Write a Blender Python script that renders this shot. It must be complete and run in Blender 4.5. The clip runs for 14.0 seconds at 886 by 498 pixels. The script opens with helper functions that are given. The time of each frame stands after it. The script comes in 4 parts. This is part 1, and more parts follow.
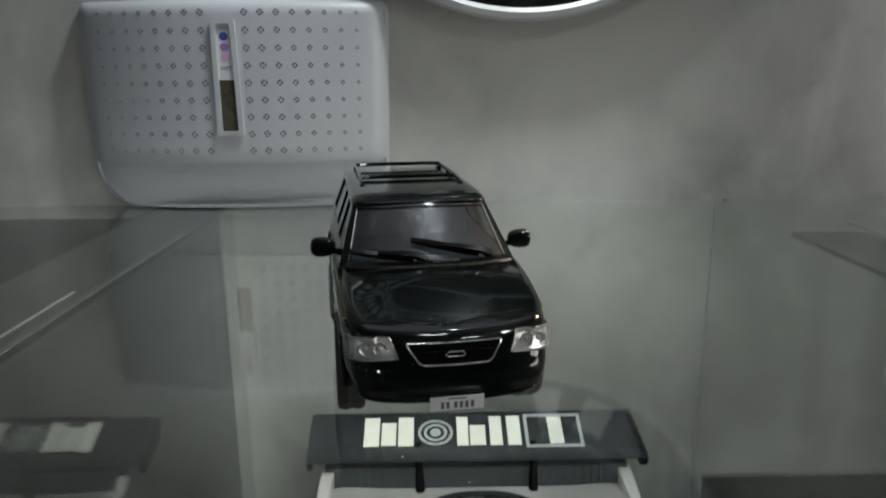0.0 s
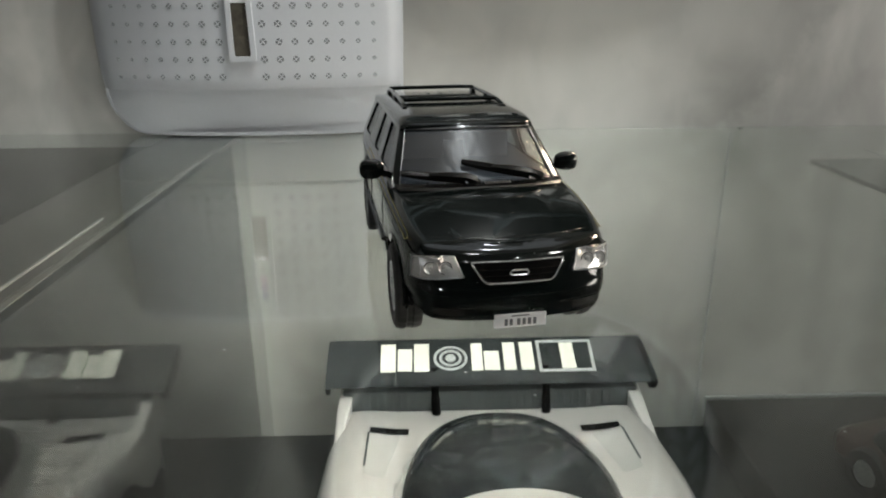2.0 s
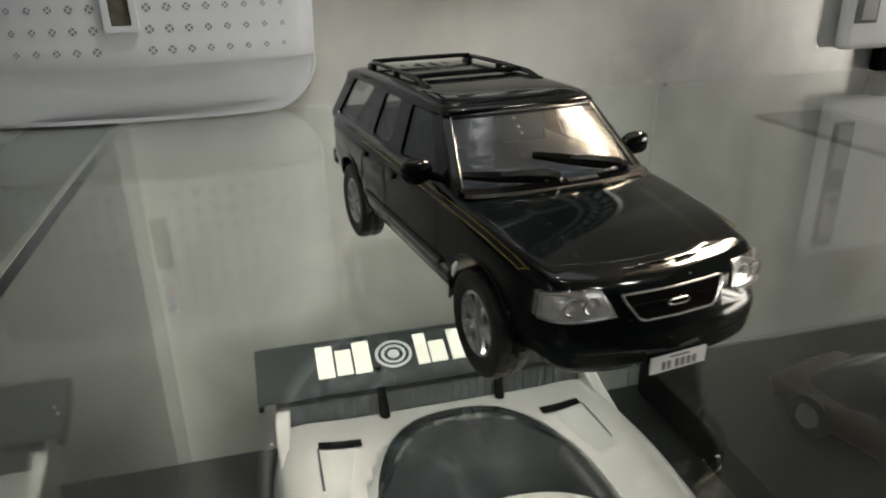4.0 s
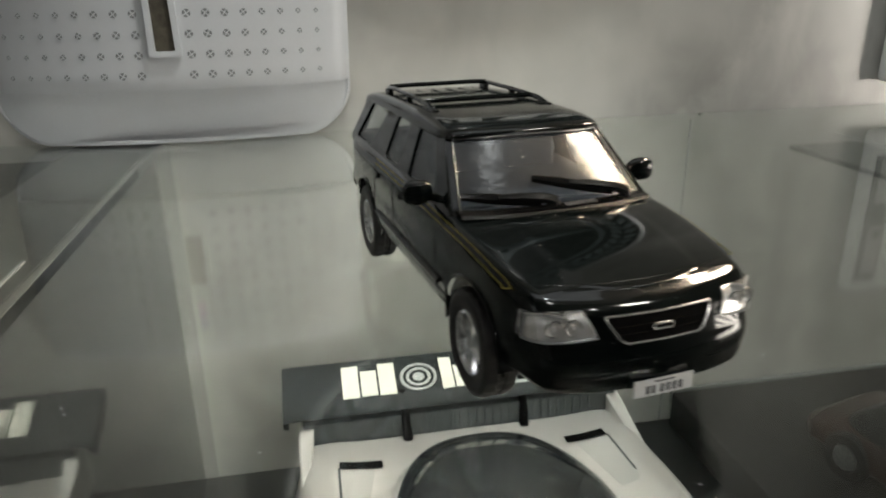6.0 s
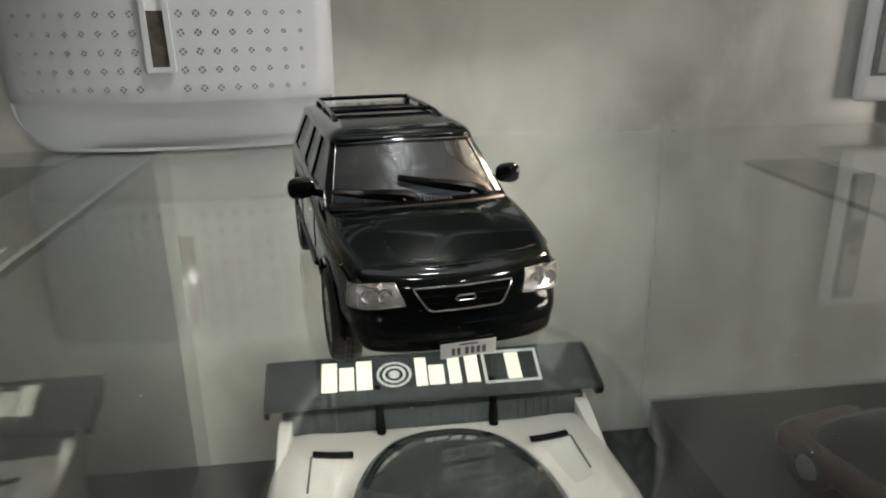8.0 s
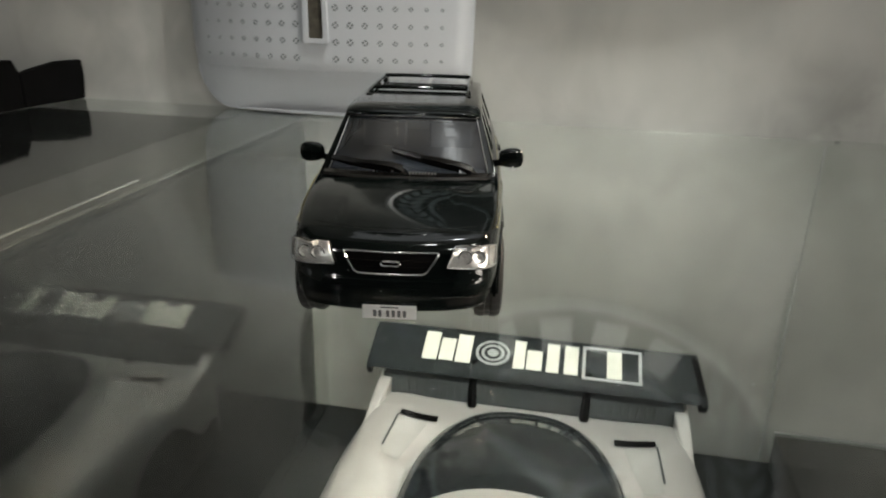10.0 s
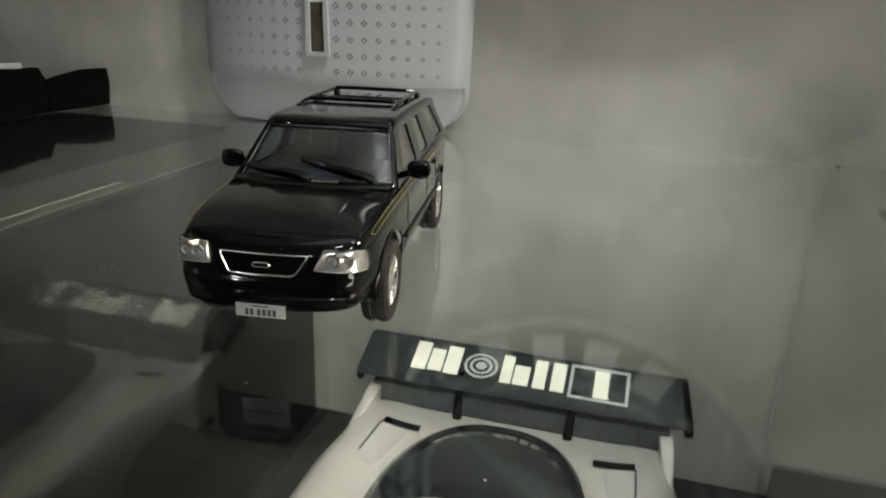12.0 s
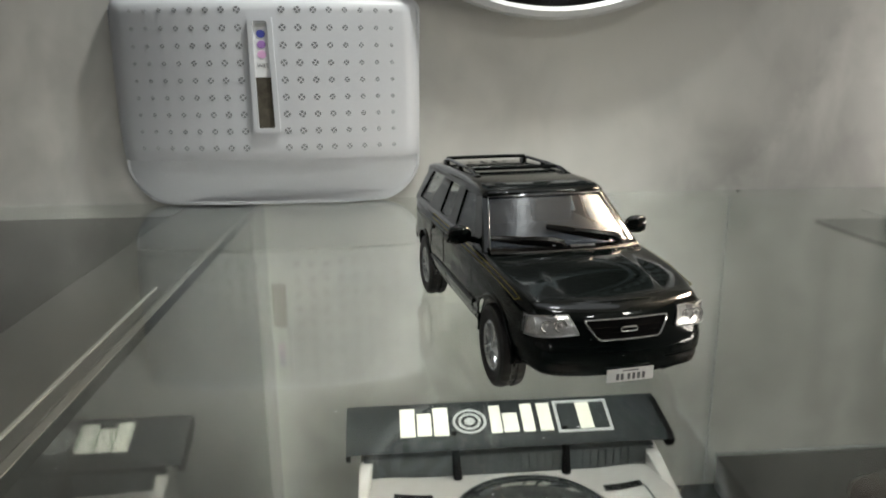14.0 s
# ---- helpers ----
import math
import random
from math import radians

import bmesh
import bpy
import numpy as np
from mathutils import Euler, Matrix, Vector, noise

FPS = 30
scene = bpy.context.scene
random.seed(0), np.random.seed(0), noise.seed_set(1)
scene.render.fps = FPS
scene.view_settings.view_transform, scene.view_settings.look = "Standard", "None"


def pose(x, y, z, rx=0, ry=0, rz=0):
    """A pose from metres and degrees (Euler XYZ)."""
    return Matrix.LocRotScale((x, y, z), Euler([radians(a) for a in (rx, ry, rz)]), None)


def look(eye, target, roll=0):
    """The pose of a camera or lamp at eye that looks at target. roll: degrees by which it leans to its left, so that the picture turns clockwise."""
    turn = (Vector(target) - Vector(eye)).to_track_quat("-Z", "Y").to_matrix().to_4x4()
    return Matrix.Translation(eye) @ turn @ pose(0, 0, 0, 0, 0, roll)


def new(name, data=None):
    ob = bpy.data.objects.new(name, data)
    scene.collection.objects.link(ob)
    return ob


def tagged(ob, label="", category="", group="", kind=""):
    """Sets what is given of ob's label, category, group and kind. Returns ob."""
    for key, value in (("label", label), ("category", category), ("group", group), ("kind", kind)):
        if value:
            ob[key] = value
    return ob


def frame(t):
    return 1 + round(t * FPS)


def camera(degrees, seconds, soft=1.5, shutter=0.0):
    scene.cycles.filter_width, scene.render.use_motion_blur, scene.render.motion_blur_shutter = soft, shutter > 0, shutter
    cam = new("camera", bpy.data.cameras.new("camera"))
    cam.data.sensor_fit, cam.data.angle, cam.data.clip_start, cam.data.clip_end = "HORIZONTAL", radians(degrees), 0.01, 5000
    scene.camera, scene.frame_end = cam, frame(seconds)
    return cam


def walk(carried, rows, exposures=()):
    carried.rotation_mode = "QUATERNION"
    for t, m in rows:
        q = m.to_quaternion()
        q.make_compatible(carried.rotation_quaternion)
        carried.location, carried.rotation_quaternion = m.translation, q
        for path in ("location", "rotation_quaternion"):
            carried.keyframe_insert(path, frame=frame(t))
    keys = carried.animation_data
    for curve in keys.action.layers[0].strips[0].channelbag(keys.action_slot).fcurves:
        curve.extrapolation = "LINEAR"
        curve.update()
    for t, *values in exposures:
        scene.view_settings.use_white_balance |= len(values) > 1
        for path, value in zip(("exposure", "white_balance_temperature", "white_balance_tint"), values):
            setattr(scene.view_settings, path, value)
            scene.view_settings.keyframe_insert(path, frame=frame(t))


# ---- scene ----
cam = camera(64.7, 14.0, soft=1.9, shutter=0.5)
PATH = [
    (0, (-0.00135, -0.12626, 0.06119), (0.00217, 0.06789, 0.01328), -0.40),
    (0.5, (-0.00480, -0.12672, 0.06049), (-0.00007, 0.06596, 0.00709), -0.30),
    (1, (-0.01169, -0.13299, 0.06079), (-0.00897, 0.05965, 0.00708), -0.40),
    (1.5, (-0.01360, -0.13019, 0.05963), (-0.00988, 0.05970, -0.00306), -0.30),
    (2, (-0.01350, -0.12719, 0.05921), (-0.00747, 0.06147, -0.00690), -0.30),
    (4.5, (-0.05516, -0.08281, 0.05793), (-0.00580, 0.09484, -0.01955), -1.10),
    (5, (-0.05941, -0.08042, 0.05830), (-0.01348, 0.09854, -0.01828), -0.80),
    (5.5, (-0.05317, -0.08466, 0.05844), (-0.01254, 0.09666, -0.01554), -1.00),
    (6, (-0.03949, -0.09371, 0.05770), (-0.00526, 0.09079, -0.01151), -0.90),
    (6.5, (-0.02891, -0.10391, 0.05840), (0.00565, 0.08187, -0.00712), -0.40),
    (7, (-0.02173, -0.10980, 0.05853), (0.00941, 0.07712, -0.00545), -0.50),
    (9.5, (0.01273, -0.12289, 0.05937), (0.00116, 0.06526, -0.00745), 0.60),
    (10, (0.03013, -0.12308, 0.05935), (-0.00378, 0.06155, -0.00965), 1.50),
    (10.5, (0.04749, -0.12010, 0.05944), (-0.00103, 0.06147, -0.00895), 1.70),
    (11, (0.06270, -0.11936, 0.06016), (0.00754, 0.06130, -0.00555), 2.10),
    (11.5, (0.06378, -0.11949, 0.06033), (0.00862, 0.06122, -0.00527), 2.10),
    (12, (0.06227, -0.11996, 0.06047), (0.01215, 0.06220, -0.00513), 2.10),
    (12.5, (0.03833, -0.12454, 0.06063), (0.00256, 0.06315, 0.00153), 1.40),
    (13, (-0.00174, -0.12853, 0.06072), (-0.01127, 0.06420, 0.00813), -0.50),
    (13.5, (-0.03682, -0.13036, 0.06065), (-0.02250, 0.06242, 0.00935), -0.50),
    (14, (-0.03948, -0.13229, 0.06093), (-0.02322, 0.06106, 0.01244), -0.50),
]
EXPOSURES = [(0, -0.66, 5950, 8), (0.4, 0.0, 6150, 8), (1, 0.02, 6200, 9), (2, -0.02, 6300, 10), (4.5, -0.2, 6500, 10), (5.6, -0.2, 6500, 10), (6.5, -0.07, 6500, 10), (7, -0.05, 6500, 10), (9.5, -0.06, 6500, 11), (10.5, -0.28, 6500, 9),
             (11.5, -0.47, 6500, 8), (12.5, -0.38, 6500, 9), (13.2, -0.03, 6450, 10), (14, 0.07, 6400, 10)]
walk(cam, [(t, look(eye, target, roll)) for t, eye, target, roll in PATH], EXPOSURES)

# ---- world and lights ----
world = bpy.data.worlds.new("world")
scene.world = world
world.use_nodes = True
world.node_tree.nodes["Background"].inputs[0].default_value = (0.02, 0.02, 0.022, 1)
world.node_tree.nodes["Background"].inputs[1].default_value = 1.0


def lamp(name, m, sx, sy, watts, colour):
    data = bpy.data.lights.new(name, "AREA")
    data.shape, data.size, data.size_y, data.energy, data.color = "RECTANGLE", sx, sy, watts, colour
    ob = new(name, data)
    ob.matrix_world = m
    return ob


lamp("led_panel_light", look((0.04, 0.06, 0.435), (0.04, 0.06, 0)), 0.30, 0.20, 0.13, (0.92, 0.97, 1.0))
LED_ROW = [(0.035, 0.12), (0.065, 0.125), (0.095, 0.12)]
LED_AIMS = [(0.24, 0.222, -0.08), (-0.055, 0.222, -0.01), (-0.22, 0.222, 0.03)]


def spot(name, m, watts, colour, degrees, blend, size):
    data = bpy.data.lights.new(name, "SPOT")
    data.energy, data.color, data.spot_size, data.spot_blend, data.shadow_soft_size = watts, colour, radians(degrees), blend, size
    ob = new(name, data)
    ob.matrix_world = m
    return ob


for (x, y), aim, watts, cone in zip(LED_ROW, LED_AIMS, (2.3, 7.4, 5.0), (50, 50, 34)):
    spot("led_light", look((x, y, 0.431), aim), watts, (1.0, 1.0, 0.93), cone, 0.8, 0.015)
spot("led_light", look((0.07, 0.0, 0.431), (0.07, 0.0, 0)), 0.5, (0.95, 1.0, 1.0), 110, 1.0, 0.012)
CEILING_SPOTS = [(0.10, -0.30, 0.06, 0.6), (0.38, -0.62, 0.04, 0.35), (0.06, -0.95, 0.04, 0.35)]
for x, y, size, watts in CEILING_SPOTS:
    lamp("ceiling_spot_light", look((x, y, 0.832), (x * 0.4, y * 0.4, 0)), size, size, watts, (0.98, 1.0, 0.95))
PENDANT = look((-0.285, -0.60, 0.365), (-0.093, 0.20, 0.06))
lamp("pendant_light", PENDANT, 0.02, 0.03, 0.22, (1.0, 0.99, 0.95))
WARM = look((0.315, 0.10, 0.345), (0.0, 0.02, 0.03))
lamp("warm_lamp_light", WARM, 0.10, 0.08, 0.26, (1.0, 0.80, 0.58)).data.spread = radians(50)
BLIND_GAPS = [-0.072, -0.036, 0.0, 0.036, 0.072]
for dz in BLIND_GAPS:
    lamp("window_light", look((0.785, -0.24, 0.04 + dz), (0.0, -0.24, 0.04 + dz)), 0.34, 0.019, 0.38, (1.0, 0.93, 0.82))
# added fill from the left, brightens the left of the back wall
lamp("left_fill_light", look((-0.78, -0.40, 0.40), (0.0, -0.2, 0.10)), 0.4, 0.35, 0.25, (0.94, 1.0, 0.98))
SPOT = look((0.25, -0.21, 0.37), (-0.03, 0.215, -0.07))
spot("spot_lamp_light", SPOT, 2.1, (1.0, 0.99, 0.88), 40, 1.0, 0.02)

# ---- materials ----


def material(name, colour, rough=0.5, metal=0.0, vary=0.0, scale=40.0, bump=0.0, fine=400.0, grain=0.4, detail=5, **more):
    """A Principled surface with colour variation at two scales and fine relief."""
    mat = bpy.data.materials.new(name)
    mat.use_nodes = True
    n, l = mat.node_tree.nodes, mat.node_tree.links
    p = n["Principled BSDF"]
    p.inputs["Base Color"].default_value = (*colour, 1)
    p.inputs["Roughness"].default_value, p.inputs["Metallic"].default_value = rough, metal
    for key, value in more.items():
        p.inputs[key.replace("_", " ")].default_value = value
    if vary or bump:
        c = n.new("ShaderNodeTexCoord")
        a, b = n.new("ShaderNodeTexNoise"), n.new("ShaderNodeTexNoise")
        a.inputs["Scale"].default_value, b.inputs["Scale"].default_value = scale, fine
        a.inputs["Detail"].default_value = detail
        b.inputs["Detail"].default_value = 3
        for x in (a, b):
            l.new(c.outputs["Object"], x.inputs["Vector"])
        mix = n.new("ShaderNodeMath")
        mix.operation = "MULTIPLY_ADD"
        l.new(b.outputs[0], mix.inputs[0])
        mix.inputs[1].default_value = grain
        l.new(a.outputs[0], mix.inputs[2])
        if vary:
            ramp = n.new("ShaderNodeMapRange")
            ramp.inputs[1].default_value, ramp.inputs[2].default_value = 0.2 + grain / 2, 0.8 + grain / 2
            ramp.inputs[3].default_value, ramp.inputs[4].default_value = 1 - vary, 1 + vary
            l.new(mix.outputs[0], ramp.inputs[0])
            mul = n.new("ShaderNodeVectorMath")
            mul.operation = "SCALE"
            mul.inputs[0].default_value = colour
            l.new(ramp.outputs[0], mul.inputs["Scale"])
            l.new(mul.outputs[0], p.inputs["Base Color"])
        if bump:
            bp = n.new("ShaderNodeBump")
            bp.inputs["Strength"].default_value, bp.inputs["Distance"].default_value = bump, 0.0002
            l.new(mix.outputs[0], bp.inputs["Height"])
            l.new(bp.outputs[0], p.inputs["Normal"])
    return mat


def thin_pane(name, tint, rough=0.03, ior=1.5, dust=0.0, wave=0.0, gloss=1.0):
    """Thin clear plastic: see-through, with a gloss that follows Fresnel."""
    mat = bpy.data.materials.new(name)
    mat.use_nodes = True
    n, l = mat.node_tree.nodes, mat.node_tree.links
    n.remove(n["Principled BSDF"])
    t, g, f, m = n.new("ShaderNodeBsdfTransparent"), n.new("ShaderNodeBsdfGlossy"), n.new("ShaderNodeLayerWeight"), n.new("ShaderNodeMixShader")
    t.inputs[0].default_value = (*tint, 1)
    g.inputs["Roughness"].default_value = rough
    # gloss at straight view grows with the fifth power towards grazing
    low = ((ior - 1) / (ior + 1)) ** 2
    f.inputs["Blend"].default_value = 0.5
    rise, add = n.new("ShaderNodeMath"), n.new("ShaderNodeMath")
    rise.operation, add.operation = "POWER", "MULTIPLY_ADD"
    rise.inputs[1].default_value = 5.0
    add.inputs[1].default_value, add.inputs[2].default_value = (1 - low) * gloss, low * gloss
    l.new(f.outputs["Facing"], rise.inputs[0])
    l.new(rise.outputs[0], add.inputs[0])
    l.new(add.outputs[0], m.inputs[0])
    if wave:
        q, w, h = n.new("ShaderNodeTexCoord"), n.new("ShaderNodeTexNoise"), n.new("ShaderNodeBump")
        w.inputs["Scale"].default_value, w.inputs["Detail"].default_value = 260.0, 3
        h.inputs["Distance"].default_value = wave
        l.new(q.outputs["Object"], w.inputs["Vector"])
        l.new(w.outputs[0], h.inputs["Height"])
        l.new(h.outputs[0], g.inputs["Normal"])
    l.new(t.outputs[0], m.inputs[1])
    l.new(g.outputs[0], m.inputs[2])
    last = m.outputs[0]
    if dust:
        c, a, b, k = n.new("ShaderNodeTexCoord"), n.new("ShaderNodeTexNoise"), n.new("ShaderNodeTexVoronoi"), n.new("ShaderNodeMapRange")
        a.inputs["Scale"].default_value, b.inputs["Scale"].default_value = 90.0, 620.0
        l.new(c.outputs["Object"], a.inputs["Vector"])
        l.new(c.outputs["Object"], b.inputs["Vector"])
        k.inputs[1].default_value, k.inputs[2].default_value, k.inputs[3].default_value, k.inputs[4].default_value = 0.16, 0.06, 0.0, 1.0
        l.new(b.outputs["Distance"], k.inputs[0])
        mul, film = n.new("ShaderNodeMath"), n.new("ShaderNodeMath")
        mul.operation, film.operation = "MULTIPLY", "MULTIPLY_ADD"
        gate = n.new("ShaderNodeMapRange")
        gate.inputs[1].default_value, gate.inputs[2].default_value = 0.44, 0.62
        l.new(a.outputs[0], gate.inputs[0])
        l.new(k.outputs[0], mul.inputs[0])
        l.new(gate.outputs[0], mul.inputs[1])
        l.new(mul.outputs[0], film.inputs[0])
        film.inputs[1].default_value = 0.85
        # pale film under the specks: thin dust plus a painted glare haze
        haze = n.new("ShaderNodeMapRange")
        haze.inputs[1].default_value, haze.inputs[2].default_value, haze.inputs[3].default_value, haze.inputs[4].default_value = 0.35, 0.68, dust * 0.35, dust * 1.6
        l.new(a.outputs[0], haze.inputs[0])
        l.new(haze.outputs[0], film.inputs[2])
        d, m2 = n.new("ShaderNodeBsdfDiffuse"), n.new("ShaderNodeMixShader")
        d.inputs[0].default_value = (0.50, 0.54, 0.58, 1)
        l.new(film.outputs[0], m2.inputs[0])
        l.new(m.outputs[0], m2.inputs[1])
        l.new(d.outputs[0], m2.inputs[2])
        last = m2.outputs[0]
    l.new(last, n["Material Output"].inputs[0])
    return mat


def wall_paint():
    """Satin grey panel with soft cloudy smears in its colour and gloss."""
    mat = material("grey_wall_paint", (0.45, 0.446, 0.42), 0.27, bump=0.02, fine=60, grain=0.1, detail=1, IOR=2.2)
    n, l = mat.node_tree.nodes, mat.node_tree.links
    p = n["Principled BSDF"]
    c = n.new("ShaderNodeTexCoord")
    shades = []
    for scale, stretch, detail, warp in ((5.0, (1.0, 1.0, 0.75), 1, 0.2), (15.0, (1.2, 1.0, 0.7), 3, 0.6), (46.0, (1.0, 1.0, 0.8), 3, 0.8)):
        m, a = n.new("ShaderNodeMapping"), n.new("ShaderNodeTexNoise")
        m.inputs["Scale"].default_value = stretch
        a.inputs["Scale"].default_value, a.inputs["Detail"].default_value, a.inputs["Distortion"].default_value = scale, detail, warp
        l.new(c.outputs["Object"], m.inputs["Vector"])
        l.new(m.outputs[0], a.inputs["Vector"])
        shades.append(a)
    total = n.new("ShaderNodeMath")
    total.operation = "MULTIPLY_ADD"
    total.inputs[1].default_value = 0.62
    l.new(shades[1].outputs[0], total.inputs[0])
    l.new(shades[0].outputs[0], total.inputs[2])
    more = n.new("ShaderNodeMath")
    more.operation = "MULTIPLY_ADD"
    more.inputs[1].default_value = 0.24
    l.new(shades[2].outputs[0], more.inputs[0])
    l.new(total.outputs[0], more.inputs[2])
    ramp, mul = n.new("ShaderNodeMapRange"), n.new("ShaderNodeVectorMath")
    ramp.interpolation_type = "SMOOTHSTEP"
    ramp.inputs[1].default_value, ramp.inputs[2].default_value, ramp.inputs[3].default_value, ramp.inputs[4].default_value = 0.62, 1.16, 0.70, 1.30
    l.new(more.outputs[0], ramp.inputs[0])
    # the round sign's large shadow painted into the wall colour, with a ragged rim
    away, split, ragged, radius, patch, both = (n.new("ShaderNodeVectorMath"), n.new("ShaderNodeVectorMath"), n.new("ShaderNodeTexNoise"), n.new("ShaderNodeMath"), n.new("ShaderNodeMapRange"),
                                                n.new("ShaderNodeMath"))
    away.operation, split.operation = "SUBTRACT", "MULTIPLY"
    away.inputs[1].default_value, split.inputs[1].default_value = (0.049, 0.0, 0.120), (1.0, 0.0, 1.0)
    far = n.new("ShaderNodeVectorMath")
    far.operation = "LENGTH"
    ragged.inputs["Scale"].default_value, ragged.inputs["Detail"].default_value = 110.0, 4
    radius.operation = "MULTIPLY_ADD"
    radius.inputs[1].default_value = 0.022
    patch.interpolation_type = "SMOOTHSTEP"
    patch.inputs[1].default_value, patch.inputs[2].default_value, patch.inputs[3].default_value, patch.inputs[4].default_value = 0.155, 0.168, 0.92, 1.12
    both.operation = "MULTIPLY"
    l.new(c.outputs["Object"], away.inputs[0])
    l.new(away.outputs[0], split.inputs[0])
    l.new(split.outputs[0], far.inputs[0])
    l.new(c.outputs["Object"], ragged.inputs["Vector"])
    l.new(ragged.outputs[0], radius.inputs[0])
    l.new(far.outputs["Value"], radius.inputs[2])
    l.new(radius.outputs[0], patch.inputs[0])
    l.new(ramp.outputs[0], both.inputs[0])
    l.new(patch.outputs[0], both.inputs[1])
    mul.operation = "SCALE"
    mul.inputs[0].default_value = (0.45, 0.446, 0.42)
    l.new(both.outputs[0], mul.inputs["Scale"])
    l.new(mul.outputs[0], p.inputs["Base Color"])
    return mat


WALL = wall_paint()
# unseen room: side walls painted paler, the rest darker, to set reflected brightness
SIDE = material("side_wall_bounce_paint", (0.42, 0.42, 0.40), 0.7, vary=0.1, scale=2, bump=0.05, fine=60)
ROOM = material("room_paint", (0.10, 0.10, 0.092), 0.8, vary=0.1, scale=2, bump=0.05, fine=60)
CEIL = material("ceiling_paint", (0.30, 0.30, 0.28), 0.8, vary=0.05, scale=2, bump=0.05, fine=60)


def shelf_glass():
    """Clear plate glass: sharp to look through, its gloss softened by a film of dust."""
    mat = bpy.data.materials.new("shelf_glass")
    mat.use_nodes = True
    n, l = mat.node_tree.nodes, mat.node_tree.links
    n.remove(n["Principled BSDF"])
    r, g, f, m = n.new("ShaderNodeBsdfRefraction"), n.new("ShaderNodeBsdfGlossy"), n.new("ShaderNodeFresnel"), n.new("ShaderNodeMixShader")
    r.inputs["Color"].default_value, r.inputs["Roughness"].default_value, r.inputs["IOR"].default_value = (0.965, 0.985, 0.972, 1), 0.02, 1.62
    g.inputs["Roughness"].default_value = 0.04
    f.inputs[0].default_value = 1.62
    l.new(f.outputs[0], m.inputs[0])
    l.new(r.outputs[0], m.inputs[1])
    l.new(g.outputs[0], m.inputs[2])
    l.new(m.outputs[0], n["Material Output"].inputs[0])
    return mat


GLASS = shelf_glass()
CLEAR = thin_pane("clear_side_pane", (0.985, 0.99, 0.985), 0.02, 1.3, gloss=0.3)
PANE = material("case_glass", (0.95, 0.99, 0.97), 0.006, Transmission_Weight=1.0, IOR=1.58)
RAIL = material("grey_rail", (0.026, 0.026, 0.024), 0.5, vary=0.15, scale=60, bump=0.1)
EDGE = material("polished_glass_edge", (0.24, 0.255, 0.25), 0.3, vary=0.1, scale=60)
HEAD = material("mid_grey_strip", (0.075, 0.077, 0.074), 0.5, vary=0.15, scale=60)
FLOOR = material("dark_case_floor", (0.010, 0.011, 0.0105), 0.3, vary=0.3, scale=30, bump=0.1)
PAINT = material("black_car_paint", (0.0018, 0.0034, 0.0033), 0.24, vary=0.2, scale=90, bump=0.10, fine=900, IOR=1.45, Specular_IOR_Level=0.05, Coat_Weight=1.0, Coat_Roughness=0.065, Coat_IOR=1.52)


def dusty(mat, scale, size, gate, tone):
    """Scatters tiny pale specks of dust over a material."""
    n, l = mat.node_tree.nodes, mat.node_tree.links
    p = n["Principled BSDF"]
    c, v, a = n.new("ShaderNodeTexCoord"), n.new("ShaderNodeTexVoronoi"), n.new("ShaderNodeTexNoise")
    v.inputs["Scale"].default_value, a.inputs["Scale"].default_value = scale, scale / 6
    l.new(c.outputs["Object"], v.inputs["Vector"])
    l.new(c.outputs["Object"], a.inputs["Vector"])
    dot, patch, both, mix = n.new("ShaderNodeMapRange"), n.new("ShaderNodeMapRange"), n.new("ShaderNodeMath"), n.new("ShaderNodeMix")
    dot.inputs[1].default_value, dot.inputs[2].default_value, dot.inputs[3].default_value, dot.inputs[4].default_value = size, size * 0.5, 0, 1
    patch.inputs[1].default_value, patch.inputs[2].default_value = gate, gate + 0.1
    l.new(v.outputs["Distance"], dot.inputs[0])
    l.new(a.outputs[0], patch.inputs[0])
    both.operation = "MULTIPLY"
    l.new(dot.outputs[0], both.inputs[0])
    l.new(patch.outputs[0], both.inputs[1])
    mix.data_type = "RGBA"
    l.new(both.outputs[0], mix.inputs[0])
    l.new(p.inputs["Base Color"].links[0].from_socket, mix.inputs[6])
    mix.inputs[7].default_value = (tone, tone, tone, 1)
    l.new(mix.outputs[2], p.inputs["Base Color"])


def wavy(mat, scale, depth):
    """Long soft waves in the surface, as in thin sheet or a small casting."""
    n, l = mat.node_tree.nodes, mat.node_tree.links
    p = n["Principled BSDF"]
    c, a, b = n.new("ShaderNodeTexCoord"), n.new("ShaderNodeTexNoise"), n.new("ShaderNodeBump")
    a.inputs["Scale"].default_value, a.inputs["Detail"].default_value = scale, 1
    b.inputs["Strength"].default_value, b.inputs["Distance"].default_value = 1.0, depth
    l.new(c.outputs["Object"], a.inputs["Vector"])
    l.new(a.outputs[0], b.inputs["Height"])
    if p.inputs["Normal"].links:
        l.new(p.inputs["Normal"].links[0].from_socket, b.inputs["Normal"])
    l.new(b.outputs[0], p.inputs["Normal"])


